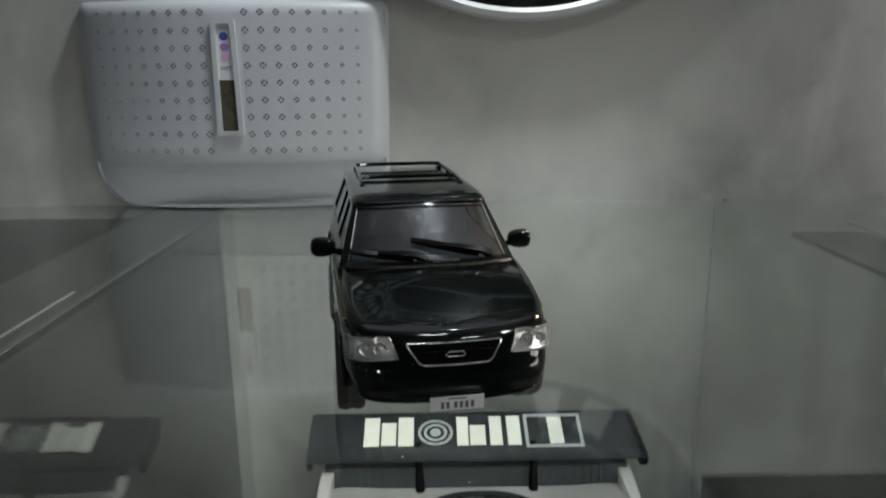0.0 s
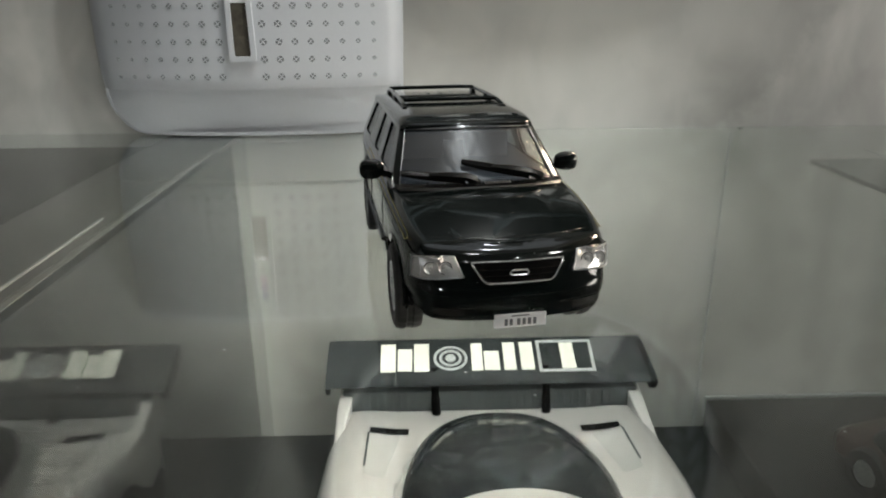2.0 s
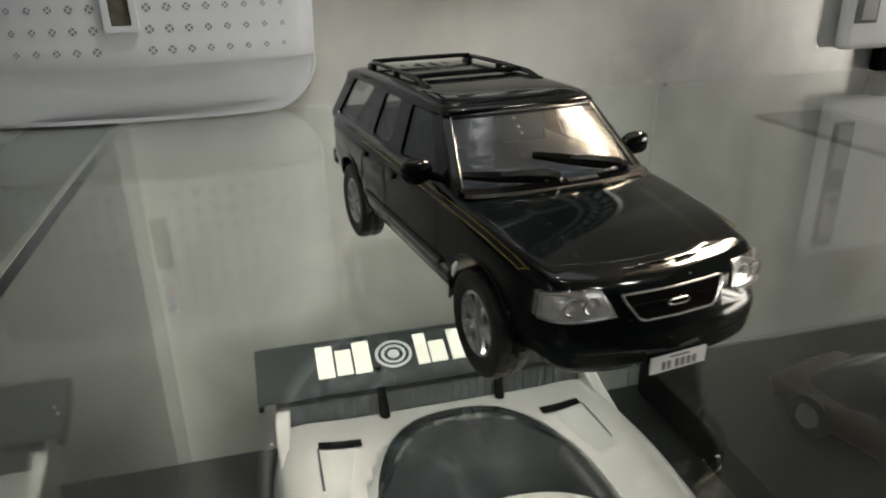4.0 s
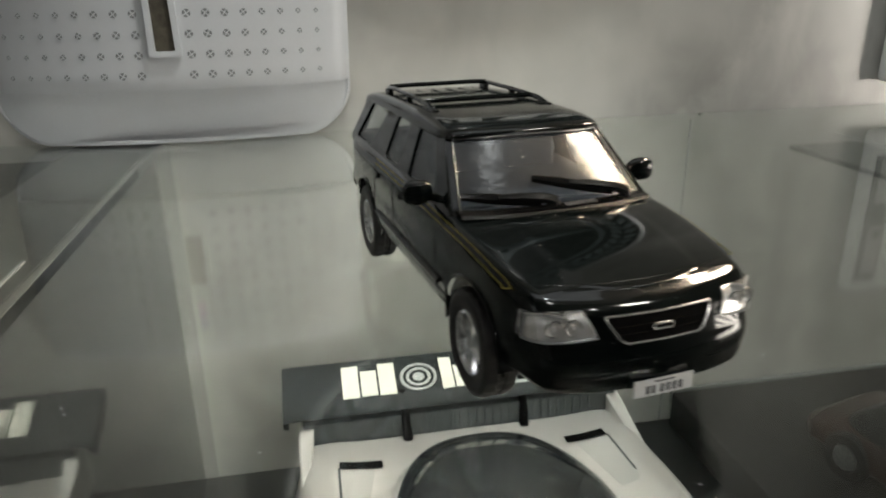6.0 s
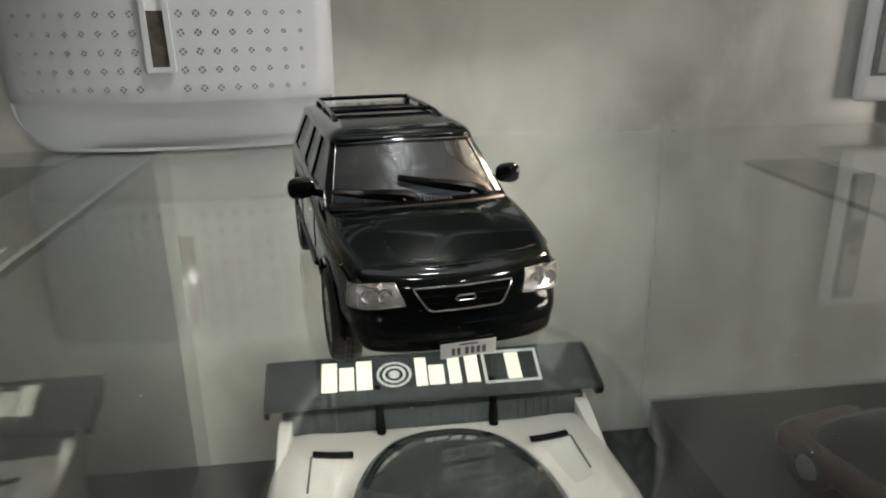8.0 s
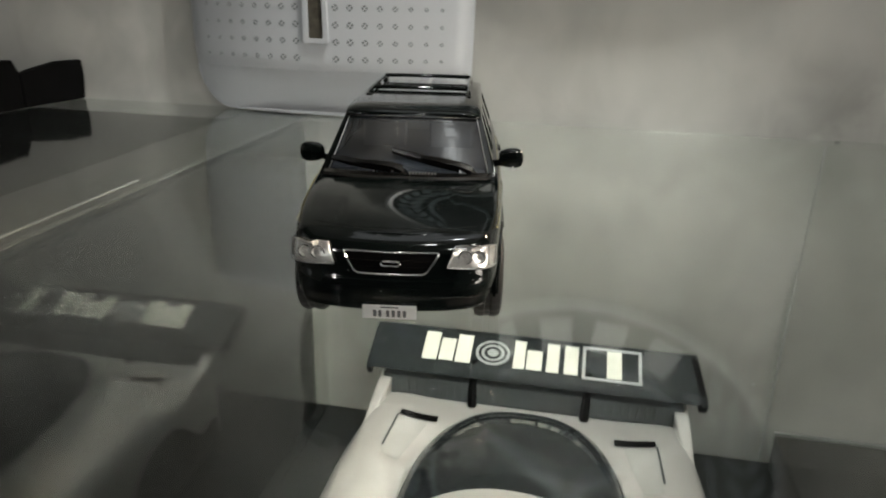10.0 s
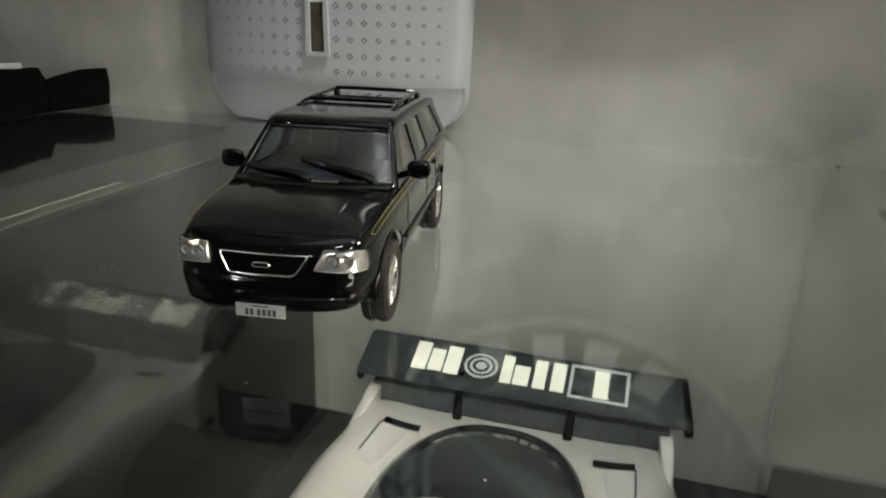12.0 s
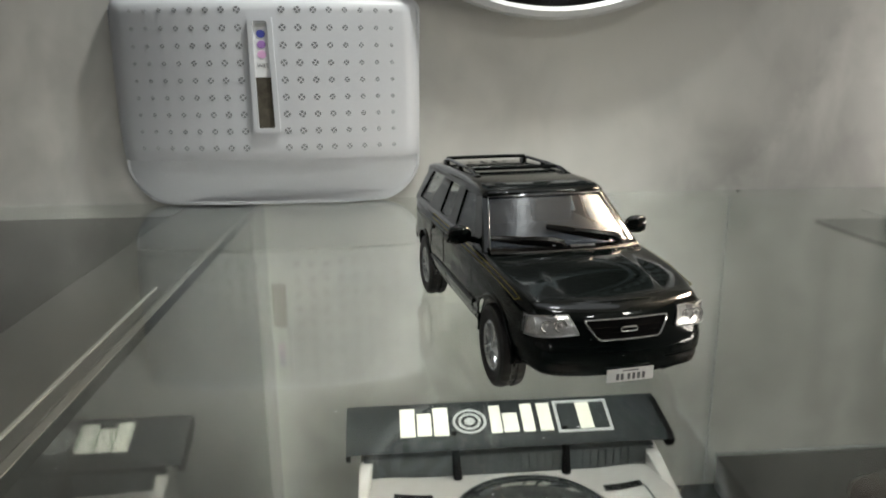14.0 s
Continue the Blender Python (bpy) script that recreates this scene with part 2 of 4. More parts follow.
wavy(PAINT, 80, 0.0005)
dusty(PAINT, 900, 0.11, 0.52, 0.28)
TRIM = material("black_plastic_trim", (0.008, 0.008, 0.008), 0.26, vary=0.3, scale=300, bump=0.15, fine=3000)
DARK = material("dark_interior_plastic", (0.030, 0.034, 0.042), 0.6, vary=0.2, scale=200, bump=0.1)
SEAT = material("grey_seat_plastic", (0.075, 0.080, 0.095), 0.6, vary=0.2, scale=200, bump=0.1)
RUBBER = material("tyre_rubber", (0.010, 0.010, 0.010), 0.55, vary=0.3, scale=400, bump=0.3, fine=2500)
CHROME = material("chrome", (0.78, 0.79, 0.80), 0.18, 1.0, vary=0.12, scale=300, bump=0.05, fine=2500)
RIM = material("silver_rim_paint", (0.80, 0.82, 0.84), 0.2, 0.85, vary=0.15, scale=300, bump=0.05, fine=2500)
RIM_BACK = material("dark_rim_back", (0.06, 0.062, 0.065), 0.4, 0.4, vary=0.2, scale=300)
REFLECT = material("headlamp_reflector", (0.90, 0.905, 0.91), 0.24, 0.7, vary=0.25, scale=500, bump=0.5, fine=900)
SURROUND = material("dull_silver_trim", (0.45, 0.46, 0.47), 0.28, 0.8, vary=0.3, scale=900)
WINDOW = thin_pane("car_window", (0.90, 0.915, 0.91), 0.06, 1.5, 0.04)
SCREEN_PANE = thin_pane("dusty_windscreen", (0.62, 0.71, 0.82), 0.22, 1.54, 0.05, 0.00012)
LENS_CLEAR = thin_pane("headlamp_lens", (0.98, 0.98, 0.98), 0.05, 1.4)
PLATE = material("number_plate_white", (0.62, 0.64, 0.66), 0.4, vary=0.08, scale=400, bump=0.03)
INK = material("dark_print", (0.10, 0.105, 0.12), 0.5)
GOLD = material("gold_stripe", (0.60, 0.50, 0.14), 0.4, 0.75, vary=0.15, scale=400)
SHELL = material("white_plastic", (0.45, 0.47, 0.50), 0.38, vary=0.04, scale=30, bump=0.05, fine=900)
DEVICE = material("bright_white_plastic", (0.72, 0.73, 0.73), 0.35, vary=0.04, scale=30, bump=0.05, fine=900)
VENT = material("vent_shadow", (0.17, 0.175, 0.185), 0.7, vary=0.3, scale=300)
SCREEN = material("brown_indicator_window", (0.075, 0.068, 0.055), 0.06, vary=0.3, scale=200)
BLUE = material("blue_print", (0.05, 0.06, 0.30), 0.4)
VIOLET = material("violet_print", (0.30, 0.16, 0.42), 0.4)
PINK = material("pink_print", (0.62, 0.36, 0.58), 0.4)
SIGN_BLACK = material("black_enamel", (0.012, 0.012, 0.013), 0.25, vary=0.3, scale=40)
SIGN_RIM = material("grey_sign_rim", (0.50, 0.51, 0.51), 0.35, 0.2, vary=0.08, scale=60)
RACE = material("silver_race_paint", (0.66, 0.64, 0.625), 0.30, 0.55, Coat_Weight=0.6, vary=0.10, scale=18, bump=0.02)
LEAF = material("blue_grey_enamel", (0.17, 0.205, 0.22), 0.35, vary=0.2, scale=60)
LETTER = material("pale_sign_print", (0.62, 0.63, 0.62), 0.4, vary=0.1, scale=60)
RAMP = material("shaded_silver_paint", (0.50, 0.49, 0.48), 0.35, 0.25, vary=0.06, scale=25)
TAIL = material("grey_tail_plastic", (0.050, 0.058, 0.062), 0.5, vary=0.2, scale=60, bump=0.05)
WING = material("dark_wing_plastic", (0.008, 0.011, 0.0125), 0.5, Specular_IOR_Level=0.2, vary=0.2, scale=60, bump=0.05)
CANOPY = material("smoked_canopy", (0.010, 0.012, 0.014), 0.06, vary=0.25, scale=50)
CREAM = material("cream_print", (0.80, 0.79, 0.70), 0.5, vary=0.05, scale=200)
GREYPRINT = material("grey_print", (0.40, 0.41, 0.41), 0.5, vary=0.1, scale=100)
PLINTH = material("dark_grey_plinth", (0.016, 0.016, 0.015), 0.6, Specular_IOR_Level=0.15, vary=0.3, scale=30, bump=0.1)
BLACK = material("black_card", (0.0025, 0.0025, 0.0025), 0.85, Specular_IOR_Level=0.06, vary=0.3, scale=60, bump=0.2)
LAMP_HOUSING = material("white_lamp_housing", (0.7, 0.7, 0.7), 0.5)
BROWN = material("brown_red_paint", (0.030, 0.010, 0.006), 0.4, vary=0.3, scale=40)

# ---- mesh helpers ----
MM, CAR = 0.001, 1 / 43


def part(name, bm, mats, parent=None, label="", k=MM, smooth=True, sharp=25):
    """Links a bmesh, drawn in units of k metres, as one mesh object."""
    if bm.faces:
        bmesh.ops.recalc_face_normals(bm, faces=bm.faces)
    for f in bm.faces:
        f.smooth = smooth
    for e in bm.edges:
        if len(e.link_faces) == 2 and e.calc_face_angle(0) > radians(sharp):
            e.smooth = False
    bmesh.ops.scale(bm, vec=(k, k, k), verts=bm.verts)
    me = bpy.data.meshes.new(name)
    bm.to_mesh(me)
    bm.free()
    for m in mats if isinstance(mats, (list, tuple)) else [mats]:
        me.materials.append(m)
    ob = new(name, me)
    ob.parent = parent
    return tagged(ob, label)


def thing(name, m, label, category, group=""):
    ob = new(name)
    ob.matrix_world = m
    ob.empty_display_size = 0.01
    return tagged(ob, label, category, group)


def box(bm, c, s, bevel=0.0, seg=2, turn=None, mat=0):
    r = bmesh.ops.create_cube(bm, size=1, matrix=Matrix.Translation(c) @ (turn or Matrix()) @ Matrix.Diagonal((*s, 1)))
    if bevel:
        bmesh.ops.bevel(bm, geom=list({e for v in r["verts"] for e in v.link_edges}), offset=bevel, segments=seg, affect="EDGES", profile=0.6)
    return bm


def boxed(c, s, bevel=0.0, seg=2, turn=None):
    return box(bmesh.new(), c, s, bevel, seg, turn)


def loft(bm, rings, closed=True, cap=True, mat=0):
    rows = [[bm.verts.new(p) for p in ring] for ring in rings]
    n = len(rows[0])
    for a, b in zip(rows, rows[1:]):
        for i in range(n if closed else n - 1):
            j = (i + 1) % n
            bm.faces.new((a[i], a[j], b[j], b[i])).material_index = mat
    if cap and closed:
        bm.faces.new(rows[0][::-1]).material_index = mat
        bm.faces.new(rows[-1]).material_index = mat
    return rows


def tube(bm, pts, r, n=8, closed=False, flat=1.0, mat=0):
    """A round bar along points."""
    pts = [Vector(p) for p in pts]
    rings, up = [], None
    for i, p in enumerate(pts):
        a = pts[i - 1] if i or closed else p
        b = pts[(i + 1) % len(pts)] if i + 1 < len(pts) or closed else p
        d = (b - a).normalized()
        side = d.cross(Vector((0, 0, 1)))
        side = side.normalized() if side.length > 1e-3 else Vector((1, 0, 0))
        up = side.cross(d)
        rad = r[i] if isinstance(r, (list, tuple)) else r
        rings.append([p + rad * (math.cos(w) * side + flat * math.sin(w) * up) for w in (2 * math.pi * k / n for k in range(n))])
    if closed:
        rings.append(rings[0])
    loft(bm, rings, cap=not closed, mat=mat)
    if closed:
        bmesh.ops.remove_doubles(bm, verts=bm.verts, dist=1e-6)
    return bm


def lathe(bm, profile, n=32, axis="x", at=(0, 0, 0), mat=0):
    """Turns (along, radius) pairs round an axis."""
    rings = []
    for a, r in profile:
        ring = []
        for i in range(n):
            w = 2 * math.pi * i / n
            c, s = r * math.cos(w), r * math.sin(w)
            v = {"x": (a, c, s), "y": (c, a, s), "z": (c, s, a)}[axis]
            ring.append(Vector(v) + Vector(at))
        rings.append(ring)
    loft(bm, rings, mat=mat)
    return bm


def slab(bm, poly, thick, mat=0):
    """A polygon in space given thickness along a vector."""
    a = [bm.verts.new(p) for p in poly]
    b = [bm.verts.new(Vector(p) + Vector(thick)) for p in poly]
    n = len(a)
    fs = [bm.faces.new(a[::-1]), bm.faces.new(b)]
    fs += [bm.faces.new((a[i], a[(i + 1) % n], b[(i + 1) % n], b[i])) for i in range(n)]
    for f in fs:
        f.material_index = mat
    return bm


def panel(outer, holes, place, thick):
    """A flat panel with holes: 2D loops, laid into space by place(u, v), given thickness along a vector."""
    bm = bmesh.new()
    for loop in (outer, *holes):
        vs = [bm.verts.new(place(*p)) for p in loop]
        for i in range(len(vs)):
            bm.edges.new((vs[i - 1], vs[i]))
    bmesh.ops.triangle_fill(bm, use_beauty=True, use_dissolve=False, edges=bm.edges[:])
    bmesh.ops.recalc_face_normals(bm, faces=bm.faces)
    r = bmesh.ops.extrude_face_region(bm, geom=bm.faces[:])
    bmesh.ops.translate(bm, verts=[v for v in r["geom"] if isinstance(v, bmesh.types.BMVert)], vec=thick)
    return bm


def rounded(poly, r, n=4):
    """The polygon with its corners rounded off."""
    out, m = [], len(poly)
    for i in range(m):
        p, a, b = Vector(poly[i]), Vector(poly[i - 1]), Vector(poly[(i + 1) % m])
        q = min(r, (a - p).length * 0.45, (b - p).length * 0.45)
        s, e = p + (a - p).normalized() * q, p + (b - p).normalized() * q
        for k in range(n + 1):
            w = k / n
            out.append(tuple((1 - w) ** 2 * s + 2 * w * (1 - w) * p + w * w * e))
    return out


def smooth_line(pts, n):
    """Points evenly spread on a smooth curve through pts."""
    pts = [Vector(p) for p in pts]
    fine = []
    for i in range(len(pts) - 1):
        p0, p1, p2, p3 = pts[max(i - 1, 0)], pts[i], pts[i + 1], pts[min(i + 2, len(pts) - 1)]
        for k in range(24):
            w = k / 24
            fine.append(0.5 * (2 * p1 + (p2 - p0) * w + (2 * p0 - 5 * p1 + 4 * p2 - p3) * w * w + (3 * p1 - p0 - 3 * p2 + p3) * w ** 3))
    fine.append(pts[-1])
    length = [0.0]
    for a, b in zip(fine, fine[1:]):
        length.append(length[-1] + (b - a).length)
    out, j = [], 0
    for i in range(n):
        want = length[-1] * i / (n - 1)
        while j < len(fine) - 2 and length[j + 1] < want:
            j += 1
        w = (want - length[j]) / max(length[j + 1] - length[j], 1e-9)
        out.append(fine[j].lerp(fine[j + 1], min(max(w, 0), 1)))
    return out


def along(table, x):
    return float(np.interp(x, [a for a, _ in table], [b for _, b in table]))


def smoothed(table, reach=0.18):
    """The table resampled finely with its corners eased."""
    xs = np.linspace(table[0][0], table[-1][0], 160)
    return [(float(x), sum(along(table, x + reach * k / 6) for k in range(-6, 7)) / 13) for x in xs]


# ---- structure: back wall, shelf, case, room ----
def structure(name, bm, mat, label, k=MM, shadow=True):
    ob = tagged(part(name, bm, mat, None, label, k, smooth=False), category="structure", kind="structure")
    ob.visible_shadow = shadow
    return ob


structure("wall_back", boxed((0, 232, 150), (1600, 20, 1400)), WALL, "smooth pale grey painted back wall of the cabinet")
structure("shelf_glass", boxed((0, 0, -2), (760, 446, 4), 0.5), GLASS, "clear polished glass shelf, slightly dusty", shadow=False)
structure("shelf_rail", boxed((-121.5, 1, -5.8), (32, 442, 2), 0.6), RAIL, "dark grey rail under the glass shelf")
structure("shelf_rail", boxed((161, -35, -5.8), (30, 370, 2), 0.6), HEAD, "grey rail under the glass shelf")
for x, thick, mat in ((-101.5, 3, PANE), (143.5, 1.2, CLEAR)):
    structure("case_side", boxed((x, 1, -91.5), (thick, 443, 173)), mat, "clear glass side pane of the display case", shadow=False)
structure("pane_edge", boxed((143.5, 220.6, -91.5), (0.5, 1.6, 170)), GREYPRINT, "thin grey edge of the side pane against the wall")
structure("shelf_clip", boxed((148, 220.5, -2.5), (2.0, 2.4, 4.5), 0.6), HEAD, "small dark clip at the corner of the shelf")
for x, y1 in ((-109.5, 78), (178, 165)):
    structure("glass_edge", boxed((x, (y1 - 224) / 2, -4.5), (0.8, y1 + 224, 0.5)), EDGE, "pale polished edge of the glass pane")
structure("pane_head", boxed((-104.2, 1, -5.2), (2.2, 442, 0.8), 0.2), HEAD, "grey strip along the head of the side pane")
structure("case_floor", boxed((0, -4, -184), (1200, 450, 12)), FLOOR, "dark glossy floor of the lower display shelf")
# left block is added, black to stand for the dark space behind the pane
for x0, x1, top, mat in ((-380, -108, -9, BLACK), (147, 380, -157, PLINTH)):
    structure("plinth", boxed(((x0 + x1) / 2, -4, (top - 178) / 2), (x1 - x0, 440, top + 178), 1.5), mat, "matt dark block on the lower shelf")
structure("plinth_trim", boxed((262, 219, -160.5), (228, 2, 7), 0.5), EDGE, "pale trim strip along the back of the plinth")
# room shell out of view, added for what the cabinet reflects
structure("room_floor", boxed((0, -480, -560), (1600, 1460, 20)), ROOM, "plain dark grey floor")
structure("ceiling", boxed((0, -480, 860), (1600, 1460, 20)), CEIL, "plain pale ceiling")
structure("wall_left", boxed((-810, -480, 150), (20, 1460, 1400)), SIDE, "unseen side wall, pale to brighten reflections")
structure("wall_right", boxed((810, -480, 150), (20, 1460, 1400)), SIDE, "unseen side wall with a window, pale to brighten reflections")
structure("wall_front", boxed((0, -1220, 150), (1600, 20, 1400)), ROOM, "unseen wall facing the cabinet, dark to dim reflections")

# ---- the black model car on the shelf (drawn in full-size metres, k = CAR) ----
# half outline in plan, from the front's middle to the rear's middle
PLAN = [(0, -0.915), (0.30, -0.895), (0.50, -0.855), (0.62, -0.805), (0.695, -0.72), (0.735, -0.58), (0.775, -0.35), (0.80, 0.0), (0.82, 0.5), (0.828, 1.2),
        (0.828, 2.4), (0.815, 3.0), (0.78, 3.42), (0.70, 3.56), (0.50, 3.62), (0, 3.64)]
SHOULDER = smoothed([(-0.95, 0.868), (-0.72, 0.912), (-0.5, 0.958), (-0.25, 1.003), (0.0, 1.034), (0.3, 1.058), (0.5, 1.066), (0.8, 1.076), (1.5, 1.094), (2.5, 1.10), (3.7, 1.11)], 0.2)
BOTTOM = [(-0.95, 0.378), (0.35, 0.40), (2.2, 0.42), (2.9, 0.46), (3.7, 0.50)]
# share of the height, push at the sides, push at the front
SECTION = [(0, -0.07, -0.07), (0.05, -0.03, -0.01), (0.12, -0.015, 0.0), (0.22, -0.012, -0.002), (0.26, 0.004, 0.006), (0.40, 0.008, 0.012), (0.47, 0.006, 0.006), (0.51, 0.002, -0.010),
           (0.56, 0.002, -0.022), (0.66, 0.004, -0.042), (0.78, 0.003, -0.062), (0.86, -0.004, -0.082), (0.92, -0.016, -0.108), (0.965, -0.034, -0.135), (0.99, -0.055, -0.165), (1.0, -0.085, -0.20)]
HALF = [Vector((p[0], p[1])) for p in smooth_line([(*p, 0) for p in PLAN], 96)]


def ease(w):
    w = min(max(w, 0), 1)
    return w * w * (3 - 2 * w)


def outline(share):
    """Half of the body's outline at a share of its height: x, y, z from front to rear."""
    s, f = along([(a, b) for a, b, _ in SECTION], share), along([(a, c) for a, _, c in SECTION], share)
    out = []
    for i, p in enumerate(HALF):
        d = HALF[min(i + 1, 95)] - HALF[max(i - 1, 0)]
        n = Vector((d.y, -d.x)).normalized()
        w = min(max(-n.y * 1.8, 0), 1)
        q = Vector((p.x + n.x * s, p.y + n.y * (f * w + s * 1.5 * (1 - w))))
        if i in (0, 95):
            q.x = 0
        z0, z1 = along(BOTTOM, q.y), along(SHOULDER, q.y)
        out.append(Vector((max(q.x, 0), q.y, z0 + (z1 - z0) * share)))
    return out


def on_front(x, z):
    """The y of the body's front at x, z."""
    share = (z - 0.40) / (0.885 - 0.40)
    line = outline(min(max(share, 0), 1))[:46]
    return float(np.interp(abs(x), [p.x for p in line], [p.y for p in line]))


def on_side(y, z):
    share = (z - along(BOTTOM, y)) / (along(SHOULDER, y) - along(BOTTOM, y))
    line = outline(min(max(share, 0), 1))[18:84]
    return float(np.interp(y, [p.y for p in line], [p.x for p in line]))


def body_shell():
    bm = bmesh.new()
    shares = sorted({a for a, *_ in SECTION} | {0.17, 0.33, 0.61, 0.72, 0.82})
    rows = []
    for share in shares:
        half = outline(share)
        ring = half + [Vector((-p.x, p.y, p.z)) for p in half[-2:0:-1]]
        for p in ring:
            for yc in (0.0, 2.72):
                d = math.hypot(p.y - yc, p.z - 0.36)
                if 0.395 < d < 0.485 and abs(p.x) > 0.5:
                    p.y, p.z = yc + (p.y - yc) * 0.44 / d, 0.36 + (p.z - 0.36) * 0.44 / d
        rows.append([bm.verts.new(p) for p in ring])
    n = len(rows[0])
    for a, b in zip(rows, rows[1:]):
        for i in range(n):
            j = (i + 1) % n
            c = (a[i].co + a[j].co + b[j].co + b[i].co) / 4
            if abs(c.x) > 0.5 and min(math.hypot(c.y - yc, c.z - 0.36) for yc in (0.0, 2.72)) < 0.437:
                continue
            bm.faces.new((a[i], a[j], b[j], b[i]))
    # hood and inner deck, strip by strip across
    top, across = rows[-1], 48
    last = None
    for i in range(96):
        right, left = top[i], top[(n - i) % n]
        if i in (0, 95):
            line = [right] * (across + 1)
        else:
            line = [right]
            for k in range(1, across):
                u = 2 * k / across - 1
                p = right.co.lerp(left.co, k / across)
                crown = 0.030 * max(0, 1 - (p.y / 0.86) ** 2)
                ridge = 0.004 * (1 - ease((abs(u) - 0.60) / 0.04)) * ease((p.y + 0.80) / 0.3)
                line.append(bm.verts.new(p + Vector((0, 0, crown * (1 - u * u) + ridge))))
            line.append(left)
        if last:
            for k in range(across):
                f = list(dict.fromkeys((last[k], last[k + 1], line[k + 1], line[k])))
                if len(f) > 2:
                    bm.faces.new(f).material_index = 1 if (last[0].co.y + line[0].co.y) / 2 > 0.36 + 0.11 * abs(2 * (k + 0.5) / across - 1) ** 2.9 else 0
        last = line
    return bm


def wheel_mesh(side):
    """Tyre, rim and spokes of a wheel at the origin, its face towards side."""
    s = side
    tyre = lathe(bmesh.new(), [(-0.09 * s, 0.235), (-0.105 * s, 0.26), (-0.11 * s, 0.31), (-0.10 * s, 0.345), (-0.07 * s, 0.36), (-0.03 * s, 0.362), (-0.02 * s, 0.352), (0.02 * s, 0.352), (0.03 * s, 0.362), (0.07 * s, 0.36), (0.10 * s, 0.345), (0.115 * s, 0.31), (0.113 * s, 0.250), (0.10 * s, 0.220), (0.06 * s, 0.214)], 96)
    for i, v in enumerate(tyre.verts):
        r = math.hypot(v.co.y, v.co.z)
        if r > 0.3505 and (i // 2) % 2:
            v.co.y, v.co.z = v.co.y * 0.982, v.co.z * 0.982
    rim = lathe(bmesh.new(), [(-0.06 * s, 0.205), (0.07 * s, 0.210), (0.098 * s, 0.218), (0.104 * s, 0.210), (0.094 * s, 0.194), (0.06 * s, 0.187), (0.03 * s, 0.172), (0.03 * s, 0.0)], 40)
    for f in rim.faces:
        c = f.calc_center_median()
        f.material_index = 1 if math.hypot(c.y, c.z) < 0.185 else 0
    hub = lathe(bmesh.new(), [(0.03 * s, 0.075), (0.075 * s, 0.072), (0.088 * s, 0.05), (0.094 * s, 0.03), (0.094 * s, 0.0)], 20)
    spoke = bmesh.new()
    for lean in (-0.028, 0.028):
        tube(spoke, [(0.076 * s, lean * 0.7, 0.055), (0.078 * s, lean, 0.12), (0.086 * s, lean * 1.5, 0.198)], [0.026, 0.022, 0.026], 6)
    box(spoke, (0.05 * s, 0, 0.135), (0.03, 0.05, 0.15), 0.008, 1)
    return tyre, rim, hub, spoke


